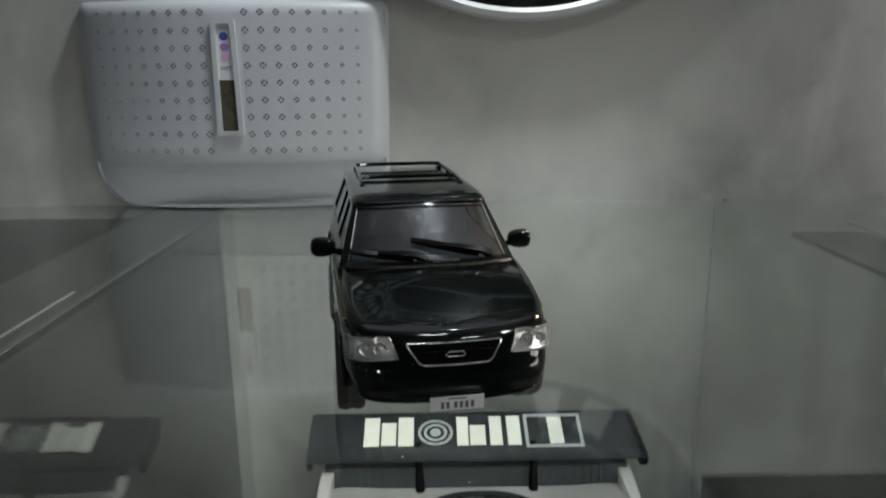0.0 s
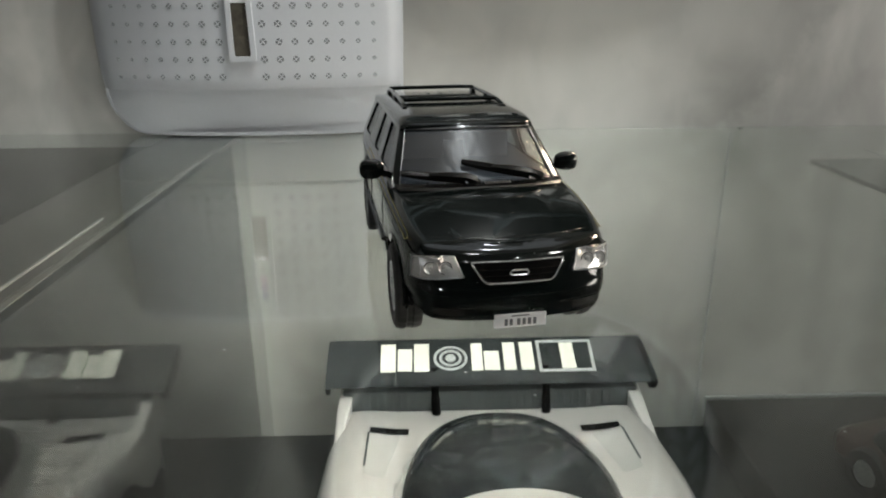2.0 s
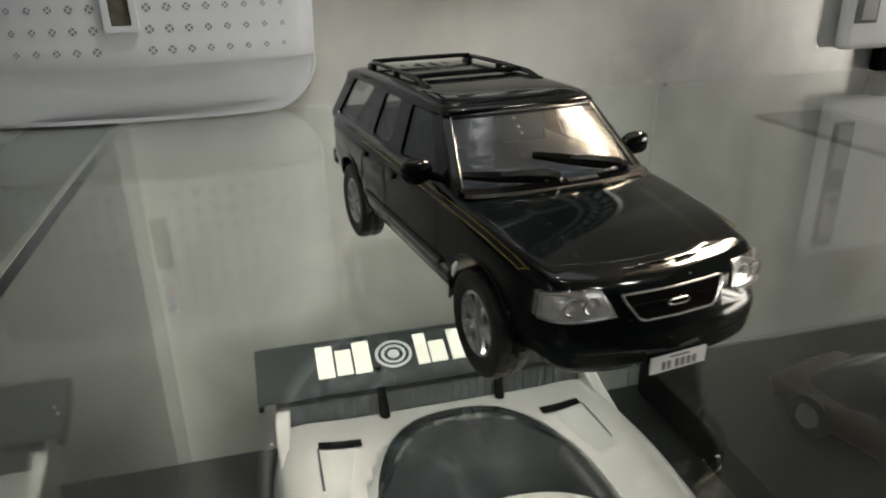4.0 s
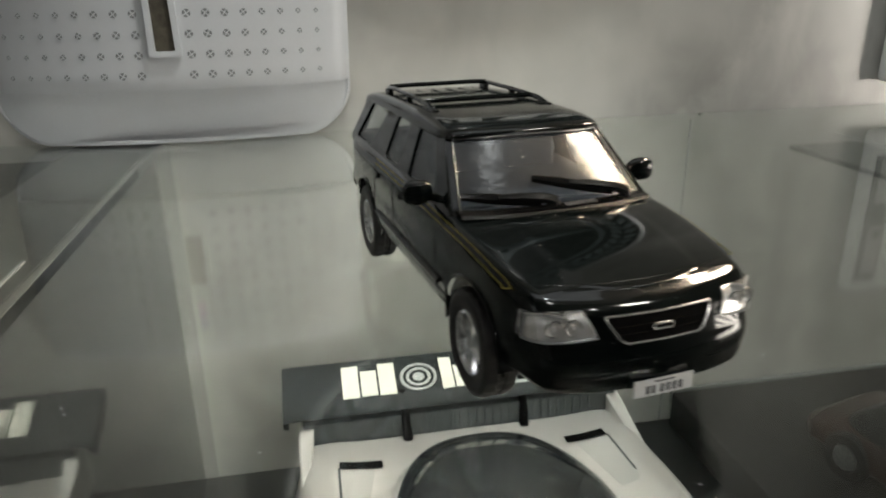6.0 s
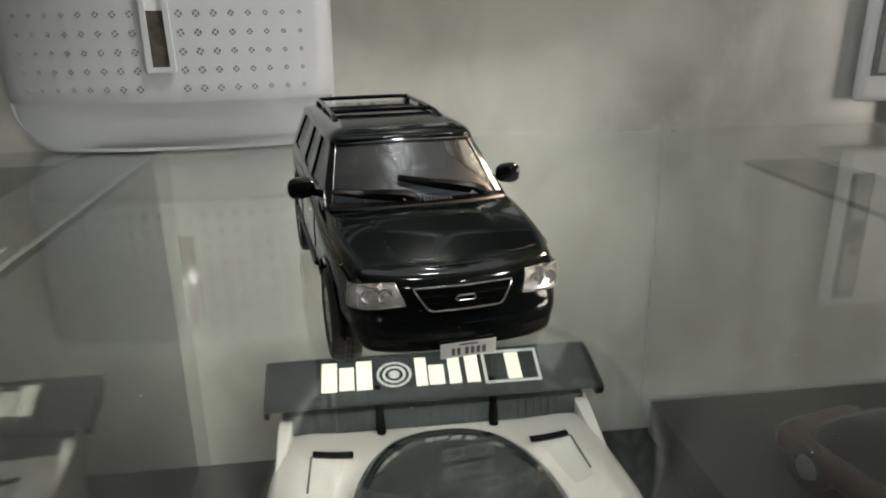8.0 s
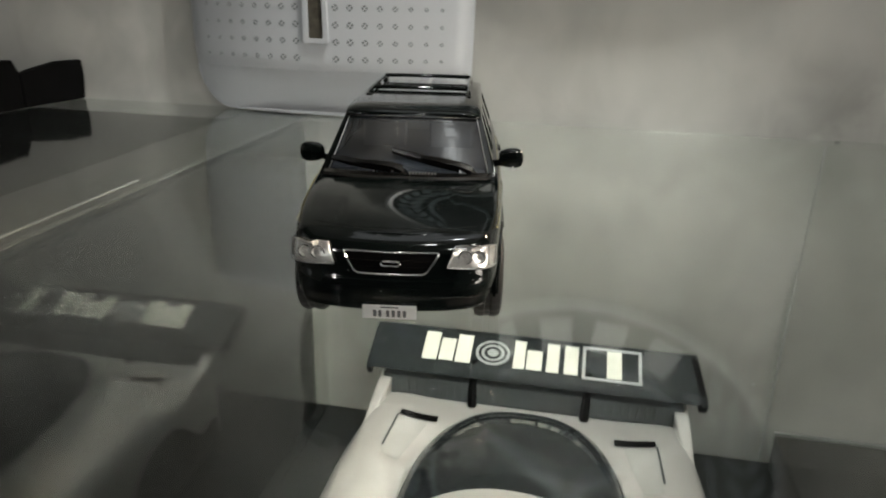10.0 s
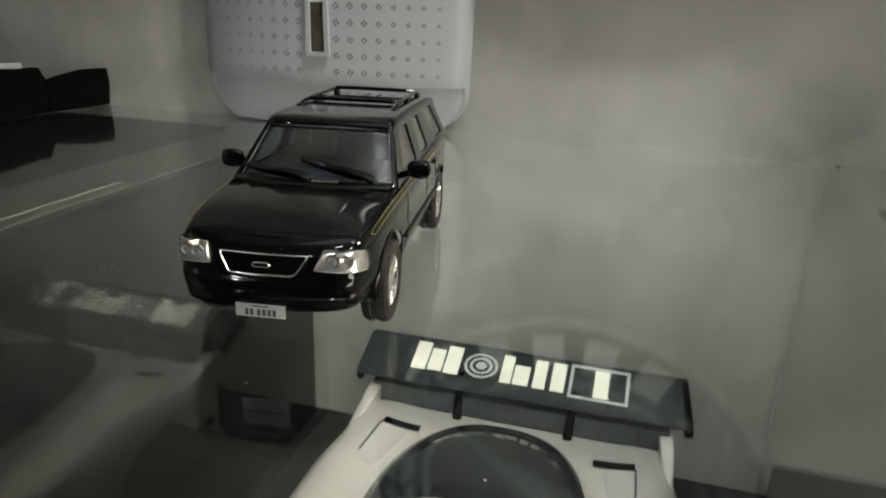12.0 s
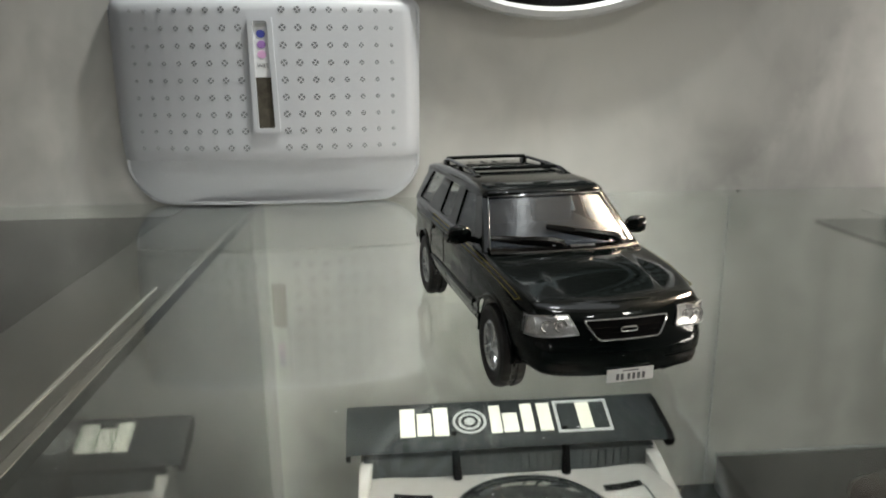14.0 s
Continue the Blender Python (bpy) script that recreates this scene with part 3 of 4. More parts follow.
def suv():
    root = thing("model_car", pose(-0.0004, 0, 0, 0, 0, 8.3), "glossy black die-cast model off-road estate car parked on the glass shelf", "model car")
    body = part("body", body_shell(), [PAINT, DARK], root, "glossy black painted body shell", CAR, sharp=50)
    k = CAR

    def bit(name, bm, mat, parent=root, label="", **kw):
        return part(name, bm, mat, parent, label, k, **kw)

    # underside and wheel wells
    bit("underbody", boxed((0, 1.35, 0.47), (1.16, 4.1, 0.12), 0.03), TRIM)
    for yc in (0.0, 2.72):
        for s in (-1, 1):
            arc = [(0, yc + 0.43 * math.cos(w), 0.36 + 0.43 * math.sin(w)) for w in (math.pi * i / 16 for i in range(17))]
            bm = bmesh.new()
            loft(bm, [[Vector(p) + Vector((s * 0.45, 0, 0)) for p in arc], [Vector(p) + Vector((s * 0.79, 0, 0)) for p in arc]], closed=False)
            slab(bm, [(s * 0.45, p[1], p[2]) for p in arc], (s * 0.01, 0, 0))
            bit("wheel_well", bm, TRIM)
            bm = bmesh.new()
            pts = []
            for i in range(21):
                w = math.radians(-2 + 184 * i / 20)
                y, z = yc + 0.442 * math.cos(w), 0.36 + 0.442 * math.sin(w)
                pts.append((s * (on_side(y, max(z, 0.45)) + 0.004), y, z))
            bit("arch_lip", tube(bm, pts, 0.011, 6), PAINT)
    for yc in (0.0, 2.72):
        for s in (-1, 1):
            w = new("wheel")
            w.parent = root
            w.location = (s * 0.715 * k, yc * k, 0.36 * k)
            w.rotation_euler = (0.3 + yc, 0, 0)
            tyre, rim, hub, spoke = wheel_mesh(s)
            bit("tyre", tyre, RUBBER, w, "black rubber tyre")
            bit("rim", rim, [RIM, RIM_BACK], w, "silver rim")
            bit("hub", hub, RIM, w)
            first = bit("spoke", spoke, RIM, w)
            for i in range(1, 5):
                o = new("spoke", first.data)
                o.parent = w
                o.rotation_euler = (2 * math.pi * i / 5, 0, 0)

    # greenhouse: sides with three window openings each
    def lean(z):
        return 0.768 - (z - 1.06) * 0.345

    wins = [rounded([(0.80, 1.135), (1.50, 1.105), (1.53, 1.475), (1.13, 1.478)], 0.05), rounded([(1.77, 1.115), (2.22, 1.11), (2.15, 1.475), (1.76, 1.476)], 0.06),
            rounded([(2.74, 1.115), (3.32, 1.105), (3.06, 1.462), (2.46, 1.474)], 0.05)]
    frame_loop = [(0.455, 1.05), (0.47, 1.075), (0.965, 1.505), (1.02, 1.52), (3.18, 1.52), (3.28, 1.48), (3.53, 1.09), (3.50, 1.05)]
    for s in (-1, 1):
        bit("cabin_side", panel(frame_loop, wins, lambda y, z: (s * lean(z), y, z), (-s * 0.035, 0, 0)), PAINT, label="black window pillars", sharp=20)
        for name, w in zip(("door_window", "door_window", "quarter_window"), wins):
            c = sum((Vector(p) for p in w), Vector((0, 0))) / len(w)
            big = [tuple(c + (Vector(p) - c) * 1.04) for p in w]
            bit(name, slab(bmesh.new(), [(s * (lean(z) - 0.016), y, z) for y, z in big], (-s * 0.012, 0, 0)), WINDOW, label="tinted clear window")
        # door seams and side moulding
        bm = bmesh.new()
        tube(bm, [(s * (on_side(y, 0.60) + 0.004), y, 0.60 + 0.01 * math.sin(y)) for y in np.linspace(0.5, 2.22, 18)], 0.028, 6, flat=0.8)
        bit("side_moulding", bm, TRIM)
        bm = bmesh.new()
        box(bm, (s * 0.765, 1.30, 0.435), (0.05, 1.75, 0.05), 0.015, 2)
        bit("sill", bm, TRIM)
        for y0, y1 in ((0.62, 0.60), (1.66, 1.70), (2.36, 2.28)):
            bm = bmesh.new()
            tube(bm, [(s * (on_side(y0 + (y1 - y0) * a, 0.46 + 0.60 * a) + 0.0005), y0 + (y1 - y0) * a, 0.46 + 0.60 * a) for a in np.linspace(0, 1, 9)], 0.006, 4)
            bit("door_seam", bm, TRIM)
        for y in (1.50, 2.22):
            bit("door_handle", boxed((s * (on_side(y, 0.96) + 0.01), y, 0.955), (0.03, 0.16, 0.05), 0.012), TRIM)
        # double gold stripe below the shoulder, joined at its front tip
        bm = bmesh.new()
        up = [(y, along(SHOULDER, y) - 0.024) for y in np.linspace(-0.50, 2.3, 46)]
        for gap in (0.0, 0.036):
            line = [(y, z - gap * min(1, (y + 0.50) / 0.05)) for y, z in up]
            pts = [Vector((s * (on_side(y, z) + 0.003), y, z)) for y, z in line]
            rows = [[p + Vector((0, 0, 0.0038)) for p in pts], [p - Vector((s * -0.001, 0, 0.0038)) for p in pts]]
            loft(bm, rows, closed=False)
        bit("gold_stripe", bm, GOLD, label="thin double gold stripe")
        # mirror on its arm
        arm = new("mirror")
        arm.parent = root
        bm = bmesh.new()
        rings = []
        for a, w, h in ((-0.110, 0.018, 0.030), (-0.098, 0.038, 0.058), (-0.06, 0.052, 0.080), (0.0, 0.060, 0.090), (0.055, 0.058, 0.088), (0.092, 0.044, 0.070), (0.108, 0.020, 0.034)):
            rings.append([(s * (0.897 + a), 0.755 + w * math.copysign(abs(math.cos(q)) ** 0.8, math.cos(q)) + 0.02 * a, 1.172 + h * math.copysign(abs(math.sin(q)) ** 0.8, math.sin(q))) for q in (2 * math.pi * i / 20 for i in range(20))])
        loft(bm, rings)
        bit("mirror_housing", bm, PAINT, arm)
        bm = bmesh.new()
        tube(bm, [(s * 0.725, 0.83, 1.10), (s * 0.775, 0.79, 1.115), (s * 0.82, 0.765, 1.135)], [0.035, 0.030, 0.026], 8)
        bit("mirror_arm", bm, TRIM, arm)
        # roof rail with feet
        bm = bmesh.new()
        x = s * 0.492
        tube(bm, [(x, 1.50, 1.550), (x, 1.58, 1.588), (x, 1.70, 1.618), (x, 2.1, 1.628), (x, 2.75, 1.626), (x, 2.92, 1.610), (x, 3.0, 1.545)], [0.034, 0.030, 0.022, 0.020, 0.020, 0.024, 0.026], 8)
        bit("roof_rail", bm, PAINT)
        for y in (1.57, 2.25, 2.93):
            bit("rail_foot", boxed((x, y, 1.565), (0.055, 0.15 if y != 2.25 else 0.06, 0.08 if y != 2.25 else 0.13), 0.02), TRIM)

    for y, z in ((1.86, 1.622), (2.90, 1.626)):
        bm = bmesh.new()
        tube(bm, [(-0.495, y, z), (-0.3, y - 0.012, z + 0.006), (0.3, y - 0.012, z + 0.006), (0.495, y, z)], 0.021, 8)
        bit("roof_crossbar", bm, PAINT)
    for i in range(6):
        bit("roof_rib", boxed((-0.36 + i * 0.144, 2.38, 1.585 - 0.006 * abs(i - 2.5)), (0.020, 1.05, 0.010), 0.005, 1), PAINT)

    # roof
    bm = bmesh.new()
    mid = [(0.85, 1.522), (0.875, 1.541), (0.93, 1.564), (1.05, 1.583), (1.3, 1.594), (1.8, 1.598), (2.5, 1.590), (3.05, 1.565), (3.24, 1.540), (3.33, 1.498), (3.37, 1.458)]
    rows = []
    for y in (0.852, 0.865, 0.89, 0.93, 0.99, 1.06, 1.15, 1.26, 1.4, 1.6, 1.8, 2.1, 2.5, 2.8, 3.05, 3.15, 3.24, 3.29, 3.33, 3.37):
        zc = along(mid, y)
        ze = min(1.503, zc - 0.012)
        wide = 0.628 - 0.010 * max(0, (1.0 - y) / 0.15)
        rows.append([(wide * math.sin(u * math.pi / 2) if abs(u) < 1 else wide * u, y + 0.10 * abs(u) ** 2.6 * (1 - ease((y - 0.85) / 0.75)), ze + (zc - ze) * (1 - abs(u) ** 5.5)) for u in np.linspace(-1, 1, 25)])
    loft(bm, [[Vector(p) for p in r] for r in rows], closed=False)
    r = bmesh.ops.extrude_face_region(bm, geom=bm.faces[:])
    bmesh.ops.translate(bm, verts=[v for v in r["geom"] if isinstance(v, bmesh.types.BMVert)], vec=(0, 0, -0.03))
    bit("roof", bm, PAINT, sharp=60)

    # windscreen in its frame
    def screen(u, v):
        x0 = 0.738 - 0.126 * v
        return Vector((u * x0, 0.355 + 0.51 * v + 0.11 * abs(u) ** 2.6, 1.075 + 0.435 * v + 0.016 * v * (1 - u * u)))

    def edge(a, b):
        return [(a[0] + (b[0] - a[0]) * k / 12, a[1] + (b[1] - a[1]) * k / 12) for k in range(12)]

    hole = [q for a, b in (((-0.935, 0.03), (0.935, 0.03)), ((0.935, 0.03), (0.925, 0.93)), ((0.925, 0.93), (-0.925, 0.93)), ((-0.925, 0.93), (-0.935, 0.03))) for q in edge(a, b)]
    rim = [q for a, b in (((-1, -0.02), (1, -0.02)), ((1, -0.02), (1, 1)), ((1, 1), (-1, 1)), ((-1, 1), (-1, -0.02))) for q in edge(a, b)]
    bit("windscreen_frame", panel(rim, [hole], screen, (0, 0.02, -0.03)), PAINT, sharp=20)
    bm = bmesh.new()
    rows = [[screen(u, v) + Vector((0, 0.004, -0.006)) for u in np.linspace(-0.95, 0.95, 27)] for v in np.linspace(0.01, 0.95, 9)]
    loft(bm, rows, closed=False)
    bit("windscreen", bm, SCREEN_PANE, label="clear windscreen with dust specks")
    bm = bmesh.new()
    tube(bm, [screen(u, v) + Vector((0, -0.006, 0.006)) for u, v in hole], 0.0045, 5, closed=True)
    bit("windscreen_trim", bm, SURROUND, label="thin dull silver windscreen surround")
    # tailgate
    def gate(u, v):
        return Vector((u * (0.735 - 0.13 * v), 3.55 - 0.19 * v, 1.06 + 0.42 * v))
    bit("tailgate", panel([(-1, -0.1), (1, -0.1), (1, 1), (-1, 1)], [rounded([(-0.86, 0.15), (0.86, 0.15), (0.84, 0.88), (-0.84, 0.88)], 0.05)], gate, (0, -0.03, 0)), PAINT)
    bm = bmesh.new()
    slab(bm, [gate(u, v) + Vector((0, -0.01, 0)) for u, v in ((-0.88, 0.13), (0.88, 0.13), (0.86, 0.9), (-0.86, 0.9))], (0, -0.008, 0))
    bit("rear_window", bm, WINDOW)
    bit("rear_bumper", boxed((0, 3.63, 0.58), (1.5, 0.14, 0.18), 0.05, 3), TRIM)

    # cabin
    for x in (-0.33, 0.33):
        s = new("seat")
        s.parent = root
        bit("seat_back", boxed((x, 1.55, 1.17), (0.44, 0.12, 0.34), 0.05, 3, Matrix.Rotation(radians(-12), 4, "X")), SEAT, s)
        bit("headrest", boxed((x, 1.62, 1.39), (0.22, 0.08, 0.12), 0.03, 3), SEAT, s)
    bit("rear_bench", boxed((0, 2.45, 1.16), (1.15, 0.12, 0.26), 0.05, 3, Matrix.Rotation(radians(-14), 4, "X")), SEAT)
    bit("dashboard", boxed((0, 0.66, 1.07), (1.34, 0.30, 0.08), 0.04, 3), DARK)

    # cowl grille, wipers and washers
    bm = bmesh.new()
    us = np.linspace(-0.97, 0.97, 33)
    loft(bm, [[screen(u, 0.0) + Vector((0, a, b)) for u in us] for a, b in ((0.03, 0.022), (-0.02, 0.028), (-0.10, 0.020), (-0.12, 0.0))], closed=False)
    for i in range(30):
        c = screen(-0.62 + i * 0.0428, 0.0)
        box(bm, (c.x, c.y - 0.055, c.z + 0.030), (0.014, 0.07, 0.014), turn=Matrix.Rotation(radians(8), 4, "X"))
    cowl = bit("cowl_grille", bm, TRIM)
    for i in range(9):
        c = screen(0.04 + i * 0.036, 0.0)
        bit("cowl_slat", boxed((c.x, c.y - 0.058, c.z + 0.040), (0.012, 0.045, 0.010), 0.003, 1, Matrix.Rotation(radians(8), 4, "X")), SURROUND, cowl)
    for u0, u1, v1 in ((-0.06, -0.93, 0.17), (0.74, -0.20, 0.34)):
        w = new("wiper")
        w.parent = root
        off = Vector((0, -0.022, 0.034))

        def at(k, lift=1.0):
            return screen(u0 + (u1 - u0) * k, 0.03 + (v1 - 0.03) * k) + off * lift
        bm = bmesh.new()
        tube(bm, [at(0.0, 1.2), at(0.12, 1.9), at(0.38, 1.9), at(0.62, 1.4)], [0.045, 0.038, 0.030, 0.022], 6)
        bit("wiper_arm", bm, TRIM, w)
        bm = bmesh.new()
        tube(bm, [at(0.14, 0.8), at(0.4, 1.0), at(0.7, 1.0), at(1.0, 0.8)], [0.020, 0.027, 0.027, 0.018], 6, flat=1.5)
        bit("wiper_blade", bm, TRIM, w)
        c = screen(u0, 0.02)
        bit("wiper_pivot", lathe(bmesh.new(), [(c.z - 0.03, 0.05), (c.z + 0.04, 0.045), (c.z + 0.055, 0.02)], 12, "z", (c.x, c.y - 0.02, 0)), TRIM, w)
    for x in (-0.25, 0.25):
        bit("washer_jet", boxed((x, 0.20, 1.074), (0.05, 0.03, 0.02), 0.008), TRIM)

    bm = bmesh.new()
    tube(bm, [(x, -0.655 + 0.10 * (abs(x) / 0.6) ** 2.4, along(SHOULDER, -0.655 + 0.10 * (abs(x) / 0.6) ** 2.4) + 0.0145 * (1 - (x / 0.62) ** 2)) for x in np.linspace(-0.6, 0.6, 25)], 0.0035, 4)
    bit("bonnet_seam", bm, TRIM)

    # front: grille, lamps, bumper, plate
    def face(x, z, out=0.0):
        return Vector((x, on_front(x, z) - out, z))

    g = [(-0.338, 0.823), (0.338, 0.823), (0.328, 0.797), (0.262, 0.70), (0.225, 0.682), (-0.225, 0.682), (-0.262, 0.70), (-0.328, 0.797)]
    bm = bmesh.new()
    rows = [[face(x * w, z, 0.008) for x in np.linspace(-1, 1, 19)] for z, w in ((0.685, 0.235), (0.72, 0.27), (0.76, 0.30), (0.818, 0.333))]
    loft(bm, rows, closed=False)
    grille = bit("grille", bm, BLACK, label="black grille with a chrome surround")
    for i in (0.8, 2.2):
        z = 0.708 + i * 0.028
        bm = bmesh.new()
        tube(bm, [face(x * (0.255 + i * 0.02), z, 0.014) for x in np.linspace(-1, 1, 13)], 0.004, 4)
        bit("grille_bar", bm, BLACK, grille)
    bm = bmesh.new()
    loop = []
    for i in range(len(g)):
        a, b = Vector(g[i - 1]), Vector(g[i])
        for w in np.linspace(0, 1, 7)[1:]:
            q = a.lerp(b, w)
            loop.append(face(q.x, q.y, 0.014))
    tube(bm, loop, 0.0072, 6, closed=True)
    bit("grille_surround", bm, RIM, grille, "chrome surround")
    y = on_front(0, 0.755) - 0.02
    lozenge = [(-0.07, 0.752), (-0.05, 0.735), (0.05, 0.735), (0.07, 0.752), (0.05, 0.769), (-0.05, 0.769)]
    bm = bmesh.new()
    tube(bm, [(p[0], y, p[1]) for p in lozenge], 0.0065, 5, closed=True)
    bit("badge", bm, RIM, grille, "plain chrome badge shape")
    for s in (-1, 1):
        lampo = new("headlight")
        lampo.parent = root
        top = [(0.455, 0.864), (0.56, 0.866), (0.66, 0.860), (0.728, 0.848)]
        low = [(0.402, 0.736), (0.52, 0.725), (0.65, 0.714), (0.740, 0.704)]

        def skin(u, v, out):
            a, b = along([(i / 3, p[0]) for i, p in enumerate(top)], u), along([(i / 3, p[1]) for i, p in enumerate(top)], u)
            c, d = along([(i / 3, p[0]) for i, p in enumerate(low)], u), along([(i / 3, p[1]) for i, p in enumerate(low)], u)
            x, z = c + (a - c) * v, d + (b - d) * v
            q = face(x, z, 0)
            yy = min(q.y, -0.80 + 1.0 * max(0, x - 0.55)) if x > 0.55 else q.y
            return Vector((s * (x + 0.012 * u), yy - out - 0.012, z))

        def skin_mesh(out, back):
            bm = bmesh.new()
            rows = [[skin(u, v, out) for u in np.linspace(0, 1, 13)] for v in np.linspace(0, 1, 7)]
            loft(bm, rows, closed=False)
            r = bmesh.ops.extrude_face_region(bm, geom=bm.faces[:])
            bmesh.ops.translate(bm, verts=[v for v in r["geom"] if isinstance(v, bmesh.types.BMVert)], vec=(0, back, 0))
            return bm

        bit("reflector", skin_mesh(0.010, 0.05), REFLECT, lampo, "silver reflector")
        bm = bmesh.new()
        loft(bm, [[skin(u, v, 0.022) for u in np.linspace(0, 1, 13)] for v in np.linspace(0, 1, 7)], closed=False)
        bit("lens", bm, LENS_CLEAR, lampo, "clear plastic lens", sharp=60)
        bit("lamp_housing", skin_mesh(0.008, 0.16), TRIM, lampo)
        bm = bmesh.new()
        edge = [skin(u, 0, 0.026) for u in np.linspace(0, 1, 9)] + [skin(1, v, 0.026) for v in np.linspace(0, 1, 5)[1:]] + [skin(u, 1, 0.026) for u in np.linspace(1, 0, 9)[1:]] + [skin(0, v, 0.026) for v in np.linspace(1, 0, 5)[1:-1]]
        tube(bm, edge, 0.006, 5, closed=True)
        bit("lamp_rim", bm, SURROUND, lampo)
        for u in (0.28, 0.56):
            c = skin(u, 0.5, 0.012)
            bm = lathe(bmesh.new(), [(0, 0.050), (-0.014, 0.048), (-0.010, 0.040), (0.0, 0.030), (-0.002, 0.020), (-0.014, 0.014), (-0.016, 0.0)], 18, "y", c)
            bowl = bit("lamp_bowl", bm, REFLECT, lampo)
            bm = bmesh.new()
            tube(bm, [c + Vector((0.047 * math.cos(w), -0.012, 0.047 * math.sin(w))) for w in (2 * math.pi * i / 20 for i in range(20))], 0.0035, 5, closed=True)
            bit("bowl_ring", bm, TRIM, bowl)
        bm = bmesh.new()
        tube(bm, [skin(0.80, 0.06, 0.014), skin(0.79, 0.5, 0.016), skin(0.78, 0.94, 0.014)], 0.006, 5)
        bit("lamp_divider", bm, REFLECT, lampo)
        # fog lamp in the lower bumper
        bm = bmesh.new()
        rows = [[face(s * x, z, 0.004) for x in np.linspace(0.40, 0.62, 7)] for z in (0.445, 0.46, 0.485, 0.50)]
        loft(bm, rows, closed=False)
        bit("fog_lamp", bm, TRIM, label="dark fog lamp")
        bm = bmesh.new()
        tube(bm, [face(s * x, 0.512, 0.004) for x in np.linspace(0.30, 0.66, 9)], 0.007, 5)
        bit("bumper_crease", bm, PAINT)
    p = new("number_plate")
    p.parent = root
    bit("plate", boxed((0, -0.928, 0.405), (0.385, 0.012, 0.105), 0.005, 2), PLATE, p, "pale grey number plate")
    bit("plate_heading", boxed((0, -0.935, 0.442), (0.13, 0.003, 0.010)), INK, p)
    for x in (-0.105, -0.068, -0.012, 0.028, 0.068, 0.108):
        bit("plate_bar", boxed((x, -0.935, 0.394), (0.024, 0.003, 0.052), 0.001, 1), INK, p)
    bit("plate_bracket", boxed((0, -0.912, 0.40), (0.34, 0.03, 0.08), 0.01), TRIM, p)
    return root


suv()


# ---- white dehumidifier at the back of the shelf (drawn in millimetres) ----
def dehumidifier():
    root = thing("dehumidifier", pose(-0.0925, 0, 0), "white plastic dehumidifier with rows of vent holes on the glass shelf", "dehumidifier")

    def bow(x):
        return 201.5 + 7.2 * (abs(x) / 56) ** 2.2

    def swell(z):
        return 0.985 + 0.026 * (1 - ((z - 52) / 50) ** 2)

    def ring(y_of, inset, z0, z1, narrow):
        wide, r, pts = 73.0 - inset, 17.0, []
        z0, z1 = z0 + inset, z1 - inset
        quarter = [(math.cos(w), math.sin(w)) for w in (math.pi / 2 * i / 8 for i in range(9))]
        for cx, cz, sx, sz, seq in ((wide - r, z1 - 5, 1, 1, quarter), (-(wide - r), z1 - 5, -1, 1, quarter[::-1]), (-(wide - r), z0 + r, -1, -1, quarter), (wide - r, z0 + r, 1, -1, quarter[::-1])):
            for c, s in seq:
                rr = 5 if sz > 0 else r
                x, z = cx + sx * (c * rr + (r - rr) * (1 if sz > 0 else 0)), cz + sz * s * rr
                x *= (1 - narrow * max(0, (40 - z) / 40) ** 2) * swell(z)
                pts.append((x, z))
        # points along the straight top and bottom so the front can bow
        out = []
        for i, p in enumerate(pts):
            q = pts[(i + 1) % len(pts)]
            steps = 14 if abs(q[0] - p[0]) > 40 else (8 if abs(q[1] - p[1]) > 30 else 1)
            out += [(p[0] + (q[0] - p[0]) * k / steps, p[1] + (q[1] - p[1]) * k / steps) for k in range(steps)]
        return [Vector((x, y_of(x), z)) for x, z in out]

    # housing
    bm = bmesh.new()
    loft(bm, [ring(lambda x: 219, 6, 0.2, 96, 0.07), ring(lambda x: 217, 1.5, 0.2, 96, 0.07), ring(lambda x: bow(x) + 9, 0, 0.2, 96, 0.07), ring(lambda x: bow(x) + 6, 0.4, 0.2, 96, 0.07), ring(lambda x: bow(x) + 4.6, 2.5, 0.2, 96, 0.07)])
    part("housing", bm, SHELL, root, sharp=45)
    # raised front panel over a set-back foot
    bm = bmesh.new()
    xs, zs = np.linspace(-1, 1, 41), np.linspace(0, 1, 25)

    def front(u, v):
        z = 22.5 + 72.5 * v
        wide = 70.6 * (1 - 0.05 * max(0, (40 - z) / 40) ** 2) * swell(z)
        x = u * wide
        edge = max(0, (abs(u) - 0.93) / 0.07) ** 2 * 3.2 + max(0, (v - 0.94) / 0.06) ** 2 * 2.5 + max(0, (0.05 - v) / 0.05) ** 2 * 0.8
        return Vector((x, bow(x) + edge, z + 0.3 * (1 - v) * u))

    rows = [[front(u, v) for u in xs] for v in zs]
    loft(bm, rows, closed=False)
    r = bmesh.ops.extrude_face_region(bm, geom=bm.faces[:])
    bmesh.ops.translate(bm, verts=[v for v in r["geom"] if isinstance(v, bmesh.types.BMVert)], vec=(0, 7, 0))
    part("front_panel", bm, SHELL, root, sharp=70)
    # vents: flat discs, the holes' shade put into their colour, crossed by thin bars
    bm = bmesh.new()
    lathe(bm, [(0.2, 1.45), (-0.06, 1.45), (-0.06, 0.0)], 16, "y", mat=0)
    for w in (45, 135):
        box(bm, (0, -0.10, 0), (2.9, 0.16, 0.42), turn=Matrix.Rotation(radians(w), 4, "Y"))
